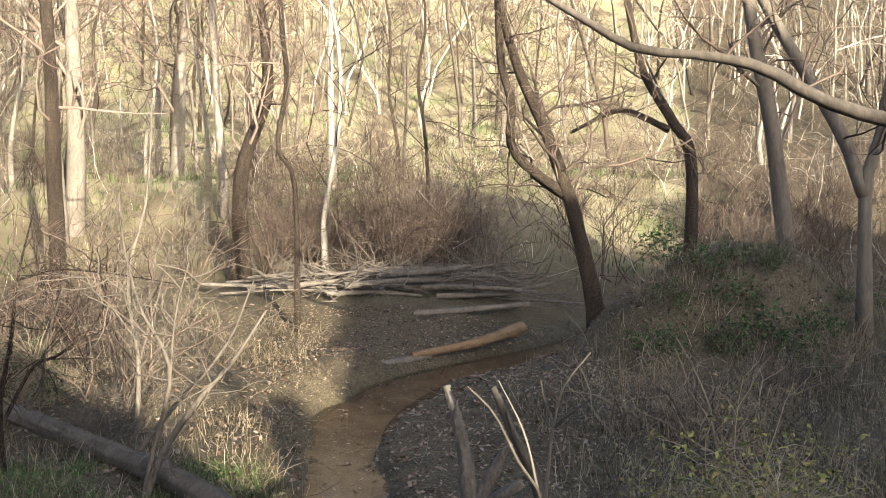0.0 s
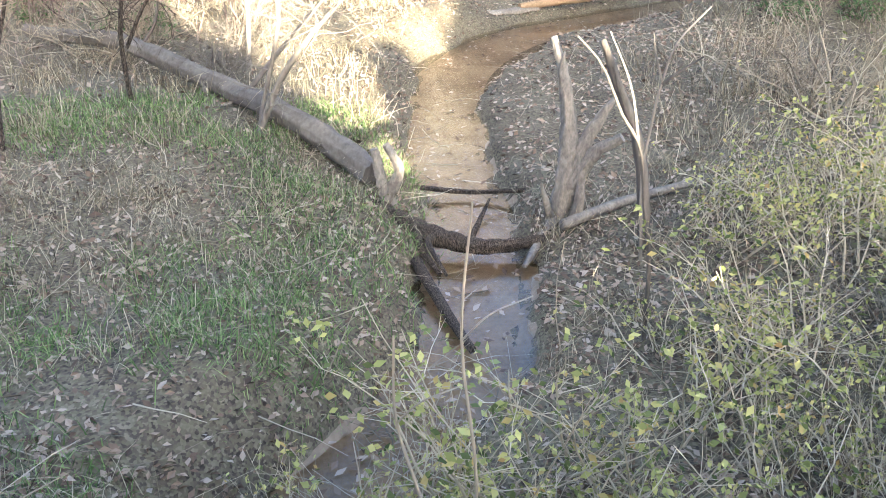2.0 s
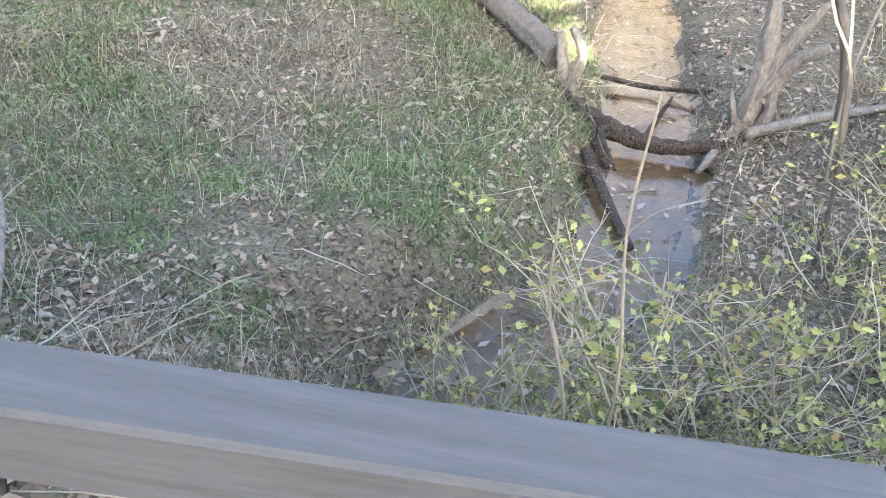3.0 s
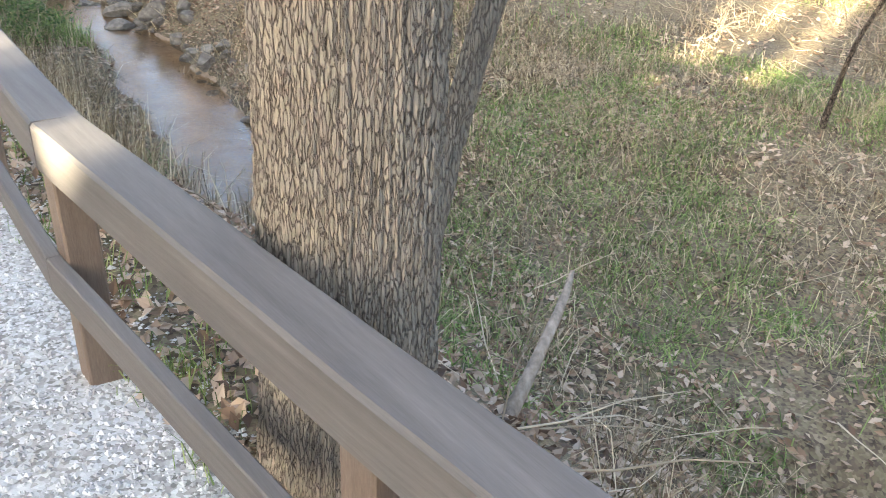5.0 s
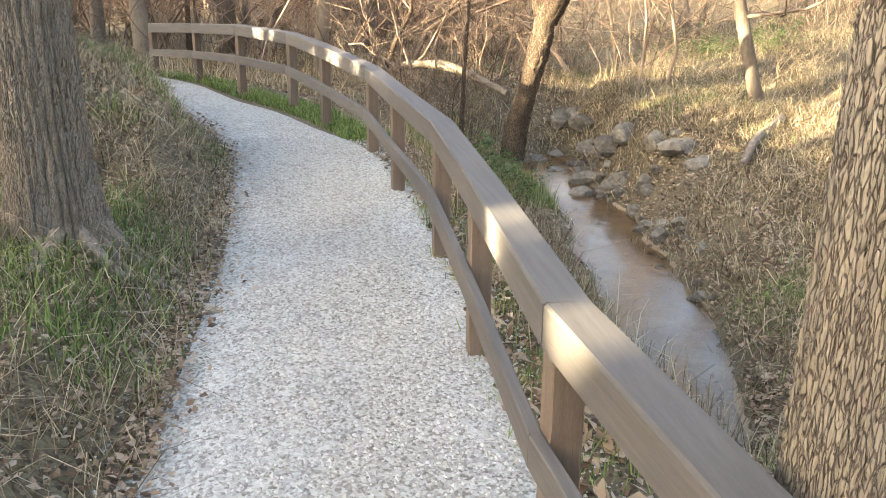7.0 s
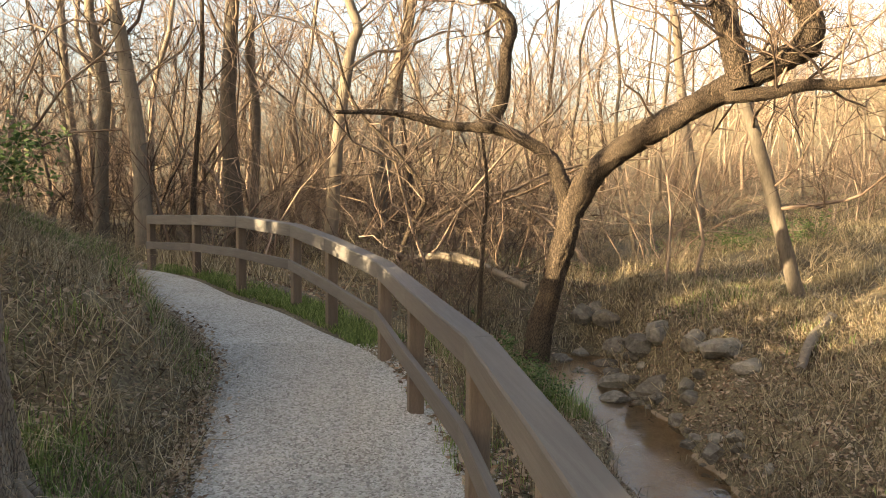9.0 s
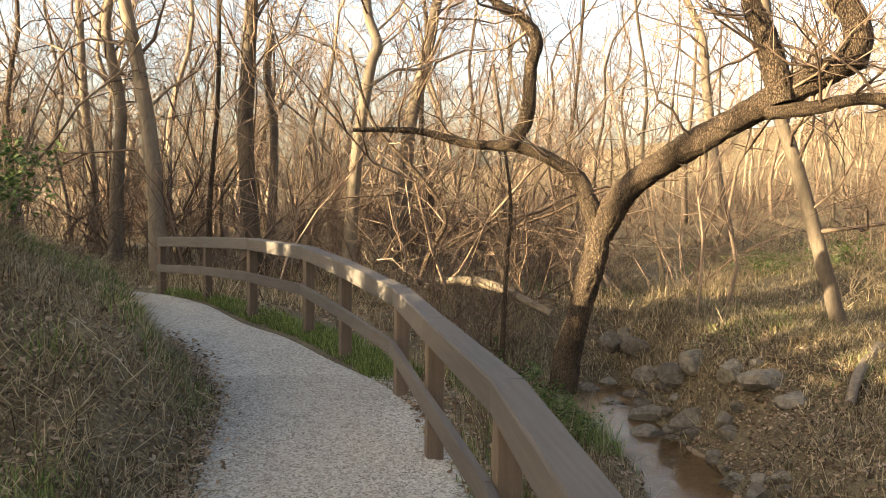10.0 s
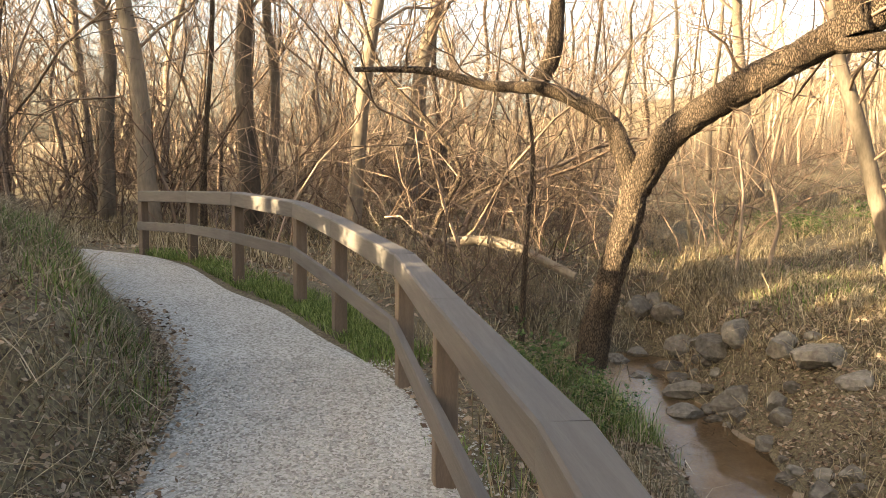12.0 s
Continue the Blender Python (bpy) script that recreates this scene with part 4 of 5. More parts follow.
stick_thing("tree_stump", [([(-1.57, 6.56, -1.75), (-1.57, 6.56, -1.48), (-1.6, 6.56, -1.25), (-1.52, 6.56, -1.0), (-1.63, 6.56, -0.77)], 0.075, 0.03),
                           ([(-1.6, 6.5, -1.6), (-1.66, 6.55, -1.2), (-1.73, 6.55, -0.81)], 0.06, 0.035)], "curled bleached stump at the water's edge", "stump", M_dead, rough=0.13)
zl = [(-6.9, 11.6), (-6.35, 11.3), (-5.51, 10.75), (-4.96, 10.4), (-3.81, 9.3), (-2.62, 7.7), (-1.75, 6.7)]
ll = [(x, y, max(foot(x, y), -1.5) + 0.14 + (0.16 if 1 < k < 4 else 0)) for k, (x, y) in enumerate(zl)]
stick_thing("fallen_log", [(ll, 0.085, 0.115), ([ll[4], (-3.85, 9.15, ll[4][2] - 0.2), (-3.8, 9.0, ll[4][2] - 0.55)], 0.08, 0.05),
                           ([ll[3], (-4.74, 10.5, -0.5), (-4.65, 10.55, 0.1), (-4.4, 10.6, 0.9)], 0.025, 0.008),
                           ([(-3.3, 8.6, ll[4][2]), (-2.83, 8.75, -0.4), (-2.31, 8.85, 0.2), (-2.0, 8.9, 0.9)], 0.032, 0.008)],
            "long fallen log with upright side branches on the bank", "log", M_bark_gray, rough=0.11, part_name="trunk")
stick_thing("fallen_log", [([(-2.3, 15.6, -1.3), (-1.55, 15.87, -1.35), (-0.1, 16.3, -1.45), (0.8, 16.9, -1.4)], 0.05, 0.09)], "bare log lying across the creek", "log", M_dead, rough=0.07, part_name="trunk")
stick_thing("fallen_log", [([(0.4, 16.6, -1.35), (1.69, 17.4, -1.3), (2.6, 18.2, -1.22), (3.1, 18.6, -1.15)], 0.06, 0.15)], "thick orange-brown log with its bark gone", "log", M_log, rough=0.07, part_name="trunk")
stick_thing("fallen_log", [([(-1.5, 7.45, -1.5), (-0.9, 7.42, -1.55), (-0.3, 7.36, -1.5)], 0.028, 0.022)], "thin dark stick lying across the water", "log", M_bark_dark, sides=7, part_name="trunk")
stick_thing("fallen_log", [([(-1.8, 6.45, -1.3), (-1.35, 6.2, -1.42), (-0.8, 6.05, -1.5), (-0.25, 6.15, -1.48)], 0.10, 0.045),
                           ([(-1.4, 6.2, -1.4), (-1.3, 5.95, -1.5), (-1.15, 5.75, -1.62)], 0.05, 0.02), ([(-1.2, 6.15, -1.45), (-1.25, 5.85, -1.38), (-1.1, 5.5, -1.5)], 0.035, 0.012),
                           ([(-0.9, 6.1, -1.48), (-0.8, 6.3, -1.35), (-0.72, 6.4, -1.2)], 0.03, 0.01)], "wet dark butt of a log with root stubs in the creek", "log", M_bark_dark, rough=0.12, part_name="trunk")
stick_thing("fallen_log", [([(-1.35, 5.75, -1.5), (-1.1, 5.0, -1.56), (-0.93, 4.5, -1.56)], 0.05, 0.03)], "dark sodden log along the creek edge", "log", M_bark_dark, part_name="trunk")
stick_thing("fallen_log", [([(-0.1, 6.2, -1.36), (0.5, 6.6, -1.3), (1.2, 6.9, -1.22)], 0.05, 0.035)], "weathered log lying by the split stump", "log", M_dead, part_name="trunk")
g = np.random.default_rng(31)
for k in range(34):
    a = g.uniform(-2.8, 3.6)
    y = 21.6 + g.normal(0, 0.55)
    L = g.uniform(1.2, 3.6)
    t = g.normal(0, 0.3)
    z = foot(a, y) + 0.06 + 0.5 * g.random() ** 1.6
    r = 0.025 + 0.07 * g.random() ** 2
    stick_thing("driftwood_log", [([(a - L / 2, y - t * L / 2, z), (a, y + g.normal(0, 0.1), z + g.normal(0.03, 0.08)), (a + L / 2, y + t * L / 2, z + g.normal(0, 0.12))], r, r * 0.6)],
                "bleached driftwood log in a flood debris pile", "log", M_dead, sides=7, seed=40 + k)["group"] = "flood debris pile"
s = Soup()
n = 420
strands(s, g, np.column_stack([g.uniform(-2.8, 4.4, n), g.normal(21.7, 0.8, n), g.uniform(-0.7, 0.1, n)]), np.column_stack([g.normal(0, 1, n), g.normal(0, 0.5, n), g.normal(0.1, 0.35, n)]),
        g.uniform(0.5, 1.8, n), g.uniform(0.008, 0.025, n))
tagged(part("brushwood", s, M_dead), "tangled sticks caught in the flood debris", "sticks", kind="stuff")
stick_thing("fallen_log", [([(-13.9, 6.6, foot(-13.9, 6.6) + 0.08), (-12.8, 5.6, foot(-12.8, 5.6) + 0.1), (-12.2, 5.1, foot(-12.2, 5.1) + 0.1)], 0.075, 0.05)], "short gray log on the creek bank", "log", M_bark_gray, part_name="trunk")
stick_thing("fallen_log", [([(-19.6, 1.0, foot(-19.6, 1) + 0.2), (-18.6, 2.1, foot(-18.6, 2.1) + 0.45), (-17.8, 3.2, foot(-17.8, 3.2) + 0.85)], 0.09, 0.07)], "gray fallen limb in the thicket", "log", M_bark_gray, part_name="trunk")
stick_thing("snag", [([(-3.25, 1.25, foot(-3.25, 1.25) - 0.1), (-3.3, 1.45, foot(-3.3, 1.4) + 0.22), (-3.42, 1.72, foot(-3.4, 1.7) + 0.62), (-3.5, 1.85, foot(-3.5, 1.85) + 0.8)], 0.035, 0.012)],
            "broken splintered sapling stub", "dead wood", M_dead, sides=8, rough=0.1)


BEND = "dark crooked young tree in the thicket"
tree("tree", rooted([(-18.86, 0.9, -0.5), (-18.83, 1.2, 0.4), (-18.8, 1.5, 1.1), (-18.85, 0.95, 1.9), (-18.9, 0.2, 2.75), (-18.8, -0.2, 4.0)]), 0.055, 0.02, 171, M_bark_dark, BEND, limbs=7, reach=1.6, kids=4,
     extra=[([(-18.83, 1.15, 0.3), (-18.78, 1.7, 0.65), (-18.7, 2.3, 1.0)], 0.03, 0.015)])
tree("tree", rooted([(-16.1, 2.0, -0.6), (-16.1, 2.05, 0.4), (-16.08, 2.1, 1.3), (-16.1, 2.0, 2.2), (-16.0, 1.8, 3.4)]), 0.04, 0.015, 172, M_bark_dark, BEND, limbs=9, first=0.2, reach=1.4, kids=4)
g = np.random.default_rng(33)
for x, y, top, lean in ((-1.06, 1.65, 0.72, -0.03), (-1.2, 1.6, 0.3, -0.12)):
    z = foot(x, y)
    p = [(x, y, z - 0.1), (x + lean * 0.3 + 0.02, y, z + 0.35 * (top - z)), (x + lean * 0.7 - 0.03, y + 0.03, z + 0.7 * (top - z)), (x + lean, y + 0.02, top)]
    stick_thing("sapling", [(p, 0.008, 0.004), ([p[2], (p[2][0] + 0.08, y - 0.05, p[2][2] + 0.14), (p[2][0] + 0.2, y - 0.08, p[2][2] + 0.22)], 0.004, 0.002)],
                "slim pale bare sapling among the leafing shrubs", "sapling", M_stem, sides=6, rough=0.03, seed=int(50 + 10 * x))["group"] = "bare saplings"
def young(paths, label, mat, seed, twigs=26):
    """A leafless young tree of given stems, with side twigs grown along each."""
    g = np.random.default_rng(seed)
    root = stick_thing("sapling", paths, label, "sapling", mat, sides=7, rough=0.04, seed=seed)
    base = np.array(paths[0][0][0], float)
    crown = Soup()
    for p, a, b in paths:
        c = spline(p, 30) - base
        for i in range(twigs // len(paths) + 2):
            k = g.integers(5, 29)
            sprout(crown, g, c[k], unit(g.normal(0, 1, 3) + np.array([0, 0, 0.25])), g.uniform(0.3, 0.8), 0.007, 1, 0.1, 4, 0.25, 4, 0.003)
    part("crown", crown, mat, root)
    return root


young([([(-2.96, 7.75, -1.25), (-2.94, 7.7, -1.03), (-2.71, 7.7, -0.51), (-2.39, 7.7, -0.07), (-2.1, 7.7, 0.25), (-1.8, 7.8, 0.7)], 0.045, 0.012),
       ([(-2.94, 7.72, -1.0), (-2.92, 7.8, -0.79), (-2.71, 7.8, 0.02), (-2.77, 7.8, 0.38), (-2.94, 7.8, 0.7), (-3.08, 7.8, 1.25), (-3.13, 7.8, 1.8)], 0.028, 0.008),
       ([(-2.71, 7.8, 0.02), (-2.64, 7.8, 0.67), (-2.5, 7.8, 1.2)], 0.014, 0.005), ([(-2.77, 7.8, 0.38), (-3.21, 7.8, 0.76), (-3.45, 7.8, 1.0)], 0.012, 0.004)],
      "forked leafless young tree leaning over the fallen log", M_bark_gray, 181, 40)
young([([(-4.5, 8.6, -1.2), (-4.49, 8.5, -0.29), (-4.36, 8.5, 0.39), (-4.29, 8.5, 0.96), (-4.1, 8.5, 1.7)], 0.03, 0.008), ([(-4.44, 8.5, -0.4), (-4.16, 8.5, 0.1), (-3.89, 8.5, 0.23), (-3.49, 8.5, 0.63), (-3.41, 8.5, 1.3)], 0.022, 0.006),
       ([(-4.29, 8.5, 0.98), (-3.91, 8.5, 1.07), (-3.47, 8.5, 1.04), (-2.75, 8.5, 0.91)], 0.014, 0.005)],
      "dark spreading leafless young tree on the shaded bank", M_bark_dark, 182, 40)
young([([(-3.6, 10.4, -1.2), (-3.55, 10.4, -0.2), (-3.65, 10.4, 0.8), (-3.4, 10.4, 1.8), (-3.3, 10.4, 3.0)], 0.035, 0.01), ([(-3.6, 10.4, 0.3), (-3.2, 10.3, 0.9), (-2.95, 10.3, 1.8)], 0.016, 0.005)],
      "slim leafless young tree on the creek bank", M_bark_gray, 183, 40)
for x, y, lx in ((-5.2, 7.0, 0.3),):
    z = foot(x, y)
    tree("sapling", [(x, y, z), (x + lx * 0.4, y, z + 0.8), (x + lx, y + 0.1, z + 1.5), (x + lx * 1.3, y, z + 2.4)], 0.03, 0.008, int(180 + y), M_bark_dark, "dark crooked leafless sapling on the bank", limbs=8,
         first=0.25, reach=1.3, kids=4, up=0.0, sides=7, category="sapling", twig=0.004)


# ---- boulders ----
def boulder(x, y, r, seed):
    g = np.random.default_rng(seed)
    bm = bmesh.new()
    bmesh.ops.create_icosphere(bm, subdivisions=3, radius=1.0)
    off = Vector(g.uniform(-50, 50, 3))
    sx, sy, sz = 1 + 0.35 * g.random(), 0.8 + 0.3 * g.random(), 0.7 + 0.25 * g.random()
    cuts = [(Vector(g.normal(0, 1, 3)).normalized(), g.uniform(0.62, 0.95)) for _ in range(11)]
    for v in bm.verts:
        p = v.co.copy()
        # flat broken faces with worn edges
        q = min([1.12] + [far / max(p.dot(way), 0.05) for way, far in cuts])
        q = q + 0.14 * noise.noise(p * 1.3 + off) + 0.07 * noise.noise(p * 4.0 + off)
        v.co = Vector((p.x * sx, p.y * sy, p.z * sz)) * r * q
    me = bpy.data.meshes.new("boulder")
    bm.to_mesh(me)
    bm.free()
    me.materials.append(M_rock)
    ob = tagged(new("boulder", me), "angular weathered gray boulder beside the creek", "boulder", "creek boulders")
    ob.matrix_world = pose(x, y, foot(x, y) + r * sz * 0.2, g.normal(0, 8), g.normal(0, 8), g.uniform(0, 360))


ROCKS = [(-17.06, 4.68, 0.22), (-16.5, 4.25, 0.2), (-15.07, 3.95, 0.24), (-14.4, 3.66, 0.2), (-14.43, 3.98, 0.12), (-14.15, 4.12, 0.2), (-15.07, 4.3, 0.22), (-14.89, 4.5, 0.22),
         (-14.0, 4.6, 0.19), (-13.5, 4.75, 0.24), (-13.5, 4.3, 0.15), (-13.2, 4.22, 0.13), (-16.06, 3.7, 0.17), (-18.6, 4.5, 0.24), (-18.8, 4.85, 0.2), (-17.8, 4.75, 0.2), (-12.9, 4.8, 0.16),
         (-13.1, 4.0, 0.12), (-15.6, 4.05, 0.18), (-15.5, 2.75, 0.17), (-16.1, 2.9, 0.15), (-14.9, 2.85, 0.12), (-15.9, 4.5, 0.16), (-12.2, 3.85, 0.1), (-11.6, 3.75, 0.13), (-16.9, 3.6, 0.18), (-17.4, 4.1, 0.18)]
for k, (x, y, r) in enumerate(ROCKS):
    boulder(x, y, r * 1.05, 500 + k)
g = np.random.default_rng(61)
for k in range(34):
    x = g.uniform(-16.8, -9.5)
    boulder(x, float(np.interp(x, [-16.2, -14.2, -12, -9], [3.6, 3.45, 3.25, 2.7])) + 0.42 + abs(g.normal(0, 0.4)), g.uniform(0.035, 0.11), 600 + k)


# ---- shrubs ----
def shrub(name, seed, label, stems=9, tall=1.4, twigs=7, leaf=0, leaf_size=0.02, mat=None, leaf_mat=None, spread=0.25, radius=0.008, lean=0.35, fine=3, group="", category="shrub"):
    g = np.random.default_rng(seed)
    root = tagged(new(name), label, category, group)
    base = np.column_stack([g.normal(0, spread * 0.4, stems), g.normal(0, spread * 0.4, stems), np.full(stems, -0.08)])
    way = np.column_stack([g.normal(0, lean, stems), g.normal(0, lean, stems), np.ones(stems)])
    long, thick_ = tall * g.uniform(0.6, 1.1, stems), radius * g.uniform(0.7, 1.5, stems)
    if leaf and stems < 10:
        rows = []
        for i in range(stems):
            s = Soup()
            rows.append(strands(s, g, base[i:i + 1], way[i:i + 1], long[i:i + 1], thick_[i:i + 1], k=7, sides=5, bend=0.16))
            part("stem", s, mat or M_stem, root)
        p = np.concatenate(rows)
        s = Soup()
    else:
        rows = []
        for i in range(4):
            s = Soup()
            rows.append(strands(s, g, base[i:i + 1], way[i:i + 1], long[i:i + 1], thick_[i:i + 1] * 1.3, k=6, sides=4, bend=0.2))
            part("stem", s, mat or M_stem, root)
        s = Soup()
        rows.append(strands(s, g, base[4:], way[4:], long[4:], thick_[4:], k=6, sides=3, bend=0.3))
        p = np.concatenate(rows)
    b, d = along(g, p, twigs, 0.25, 0.98)
    t1 = strands(s, g, b, sideways(g, d, 0.75), tall * g.uniform(0.15, 0.42, len(b)), np.full(len(b), radius * 0.5), k=3, bend=0.3, up=0.05)
    t2 = t1
    if fine:
        b, d = along(g, t1, fine, 0.2, 1.0)
        t2 = strands(s, g, b, sideways(g, d, 0.8), tall * g.uniform(0.06, 0.2, len(b)), np.full(len(b), radius * 0.33), k=2, bend=0.25)
    part("crown", s, mat or M_stem, root)
    if leaf:
        s = Soup()
        b, d = along(g, t2, leaf, 0.3, 1.0)
        leaves(s, g, b + g.normal(0, 0.012, b.shape), leaf_size * g.uniform(0.6, 1.4, len(b)), flat=0.9, curl=0.3)
        part("foliage", s, leaf_mat or M_bud, root)
    return root


def spread_out(makers, places, g, lo=0.8, hi=1.25, sink=0.0):
    """Sets the first of each kind, then copies, at the places."""
    for k, (x, y) in enumerate(places):
        m = pose(x, y, foot(x, y) - sink, 0, 0, g.uniform(0, 360)) @ Matrix.Scale(g.uniform(lo, hi), 4)
        if k < len(makers):
            makers[k].matrix_basis = m
        else:
            copy_thing(makers[k % len(makers)], m)


g = np.random.default_rng(71)
LEAFY = "slender shrub with small yellow-green spring leaves"
leafy = [shrub("shrub", 700 + k, LEAFY, stems=7, tall=1.2, twigs=6, leaf=3, leaf_size=0.027, fine=2, radius=0.0075, mat=M_shrub, group="leafing shrubs by the fence") for k in range(4)]
pl = [(-1.4, 2.3), (-1.7, 2.0), (-0.95, 2.1), (-1.0, 2.8), (-0.6, 2.65), (-1.25, 2.05), (-1.55, 2.2), (-0.7, 2.3), (-0.35, 2.0), (-1.15, 2.55), (-0.2, 2.6), (0.15, 2.1), (-1.8, 2.5), (0.5, 2.8), (-0.45, 3.1), (0.2, 3.3), (0.9, 2.3),
      (1.2, 3.0), (0.8, 3.8), (1.6, 2.4), (0.3, 4.2), (1.3, 4.4)]
for k in range(10):
    pl.append((g.uniform(0.3, 2.8), g.uniform(2.4, 5.2)))
for k in range(34):
    pl.append((g.uniform(0.9, 3.8), g.uniform(3.2, 6.6)))
spread_out(leafy, pl, g, 0.6, 1.1)
BRUSH = "leafless gray-brown brush in the creek bottom"
brush = [shrub("bush", 720 + k, BRUSH, stems=15, tall=1.5, twigs=7, fine=2, spread=0.5, radius=0.010, lean=0.5, mat=(M_bark_gray, M_stem, M_stem)[k % 3], group="leafless brush", category="bush") for k in range(5)]
pl = []
while len(pl) < 90:
    z = g.random()
    if z < 0.4:
        x, y = g.uniform(1.7, 6.5), g.uniform(3.0, 12)
    elif z < 0.75:
        x, y = g.uniform(-9, -2.3), g.uniform(9.5, 20)
    else:
        x, y = g.uniform(3.5, 11), g.uniform(11, 21)
    if float(near_line(np.array(x), np.array(y), CREEK_B)[0]) > 1.3:
        pl.append((x, y))
for k in range(6):
    pl.append((g.uniform(-18.6, -15.8), g.uniform(0.2, 2.6)))
for k in range(14):
    pl.append((g.uniform(-24, -18), g.uniform(5.5, 10)))
spread_out(brush, pl, g, 0.6, 1.15, 0.02)
THICK = "dense reddish-brown leafless thicket bush"
thick = [shrub("bush", 740 + k, THICK, stems=13, tall=2.8, twigs=7, fine=2, spread=0.7, radius=0.011, lean=0.3, mat=M_twig, group="woodland thicket", category="bush") for k in range(5)]
pl = []
while len(pl) < 186:
    z = g.random()
    if z < 0.3:
        x, y = g.uniform(-32, -17.5), g.uniform(-9, 7)
    elif z < 0.31:
        x, y = g.uniform(-18, -15.4), g.uniform(0.4, 3.0)
    elif z < 0.86:
        x, y = g.uniform(-16, 14), g.uniform(22.8, 38)
    else:
        x, y = g.uniform(-50, -25), g.uniform(8, 24)
    if len(pl) < 8:
        x, y = g.uniform(-8.5, -4.2), g.uniform(10.8, 16)
        pl.append((x, y))
    elif len(pl) < 40:
        pl.append((g.uniform(-3.0, 3.6), g.uniform(22.9, 26.5)))
    elif len(pl) < 56:
        y = g.uniform(19.5, 27)
        pl.append((g.uniform(1.2, 5.5) + y * 0.36, y))
    elif 56 <= len(pl) < 84:
        y = g.uniform(21, 36)
        pl.append((g.uniform(0.3, 8.5) + y * 0.4, y))
    elif room(x, y) or (-18 < x < -15.4 and 0.4 < y < 3.0):
        pl.append((x, y))
spread_out(thick, pl, g, 0.65, 1.3, 0.02)
EVER = "dense low evergreen bush on the grassy bank"
ever = [shrub("bush", 760 + k, EVER, stems=14, tall=0.9, twigs=8, fine=3, leaf=4, leaf_size=0.03, spread=0.7, radius=0.006, leaf_mat=M_ever, group="evergreen bushes", category="bush") for k in range(3)]
pl = [(-9.3, -3.4), (-10.4, -3.6), (-11.6, -3.9), (-12.4, -4.1), (-10.9, -4.3), (-8.6, -3.9), (-13.0, -4.4), (-9.9, -4.6), (-22, 9.5), (-23.5, 10.6), (-24.5, 9.2), (-20.5, 10.3), (-26, 11.2),
      (4.6, 13.2), (5.6, 13.0), (6.4, 13.6), (5.0, 14.2), (4.2, 12.6), (5.1, 12.5), (6.0, 12.3), (6.9, 12.6), (7.6, 13.4), (5.7, 13.9), (-5.6, 12.2), (-7.4, 13.0), (-6.3, 14.6), (-14.2, 2.1), (-13.6, 2.2), (-12.9, 1.9), (9.6, 17.5), (10.6, 19.0), (11.8, 18.4), (12.4, 20.6), (9.0, 16.2), (13.6, 21.5), (11.0, 21.2)]
spread_out(ever, pl, g, 0.6, 1.1, 0.05)

# ---- far woods ----
g = np.random.default_rng(81)


def far_wood(name, n, x0, x1, y0, y1, lo, hi, label, keep, bark, thin=1.0, bend=0.16, fine=3):
    x, y = g.uniform(x0, x1, n * 3), g.uniform(y0, y1, n * 3)
    m = keep(x, y)
    x, y = x[m][:n], y[m][:n]
    base = np.column_stack([x, y, height(x, y) - 0.2])
    n = len(base)
    s = Soup()
    tr = strands(s, g, base, np.column_stack([g.normal(0, 0.05, n), g.normal(0, 0.05, n), np.ones(n)]), g.uniform(lo, hi, n), thin * (0.035 + 0.11 * g.random(n) ** 2), k=7, sides=4, bend=bend)
    b, d = along(g, tr, 11, 0.2, 1.0)
    br = strands(s, g, b, sideways(g, d, 0.6), g.uniform(1.2, 4.2, len(b)), thin * g.uniform(0.012, 0.035, len(b)), k=4, bend=0.3, up=0.12)
    b, d = along(g, br, fine, 0.2, 1.0)
    strands(s, g, b, sideways(g, d, 0.7), g.uniform(0.5, 1.6, len(b)), np.full(len(b), 0.011 * thin), k=2, bend=0.2, up=0.06)
    tagged(part(name, s, bark), label, "woods", kind="stuff")


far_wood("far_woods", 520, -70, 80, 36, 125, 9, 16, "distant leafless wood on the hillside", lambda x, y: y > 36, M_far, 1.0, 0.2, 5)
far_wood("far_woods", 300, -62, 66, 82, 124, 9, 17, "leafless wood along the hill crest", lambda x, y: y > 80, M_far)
far_wood("thicket_wood", 130, -44, -17.8, -15, 7, 3, 8, "tangled leafless young wood behind the fence", lambda x, y: near_line(x, y, LANE)[0] > 2.2, M_twig, 0.5, 0.28, 5)
far_wood("far_woods", 330, -100, -34, -40, 50, 9, 15, "distant leafless wood along the valley", lambda x, y: (x < -36) & (near_line(x, y, LANE)[0] > 2), M_twig, 0.9, 0.2, 6)
# out-of-view wood on the sun side, added to cast dappled shade
far_wood("far_woods", 80, -30, 75, -52, -14, 9, 16, "unseen leafless wood added above the path to dapple the sunlight", lambda x, y: y < -12, M_twig)
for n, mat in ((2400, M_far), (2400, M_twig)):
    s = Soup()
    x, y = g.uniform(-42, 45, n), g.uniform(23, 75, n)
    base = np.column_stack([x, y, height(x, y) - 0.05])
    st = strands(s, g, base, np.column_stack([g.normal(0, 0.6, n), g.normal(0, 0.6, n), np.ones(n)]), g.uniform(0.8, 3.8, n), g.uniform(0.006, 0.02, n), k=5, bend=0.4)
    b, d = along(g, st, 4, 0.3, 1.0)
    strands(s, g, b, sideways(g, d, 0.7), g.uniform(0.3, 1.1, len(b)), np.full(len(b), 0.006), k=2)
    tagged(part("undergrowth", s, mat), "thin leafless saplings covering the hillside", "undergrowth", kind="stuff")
s = Soup()
n = 3000
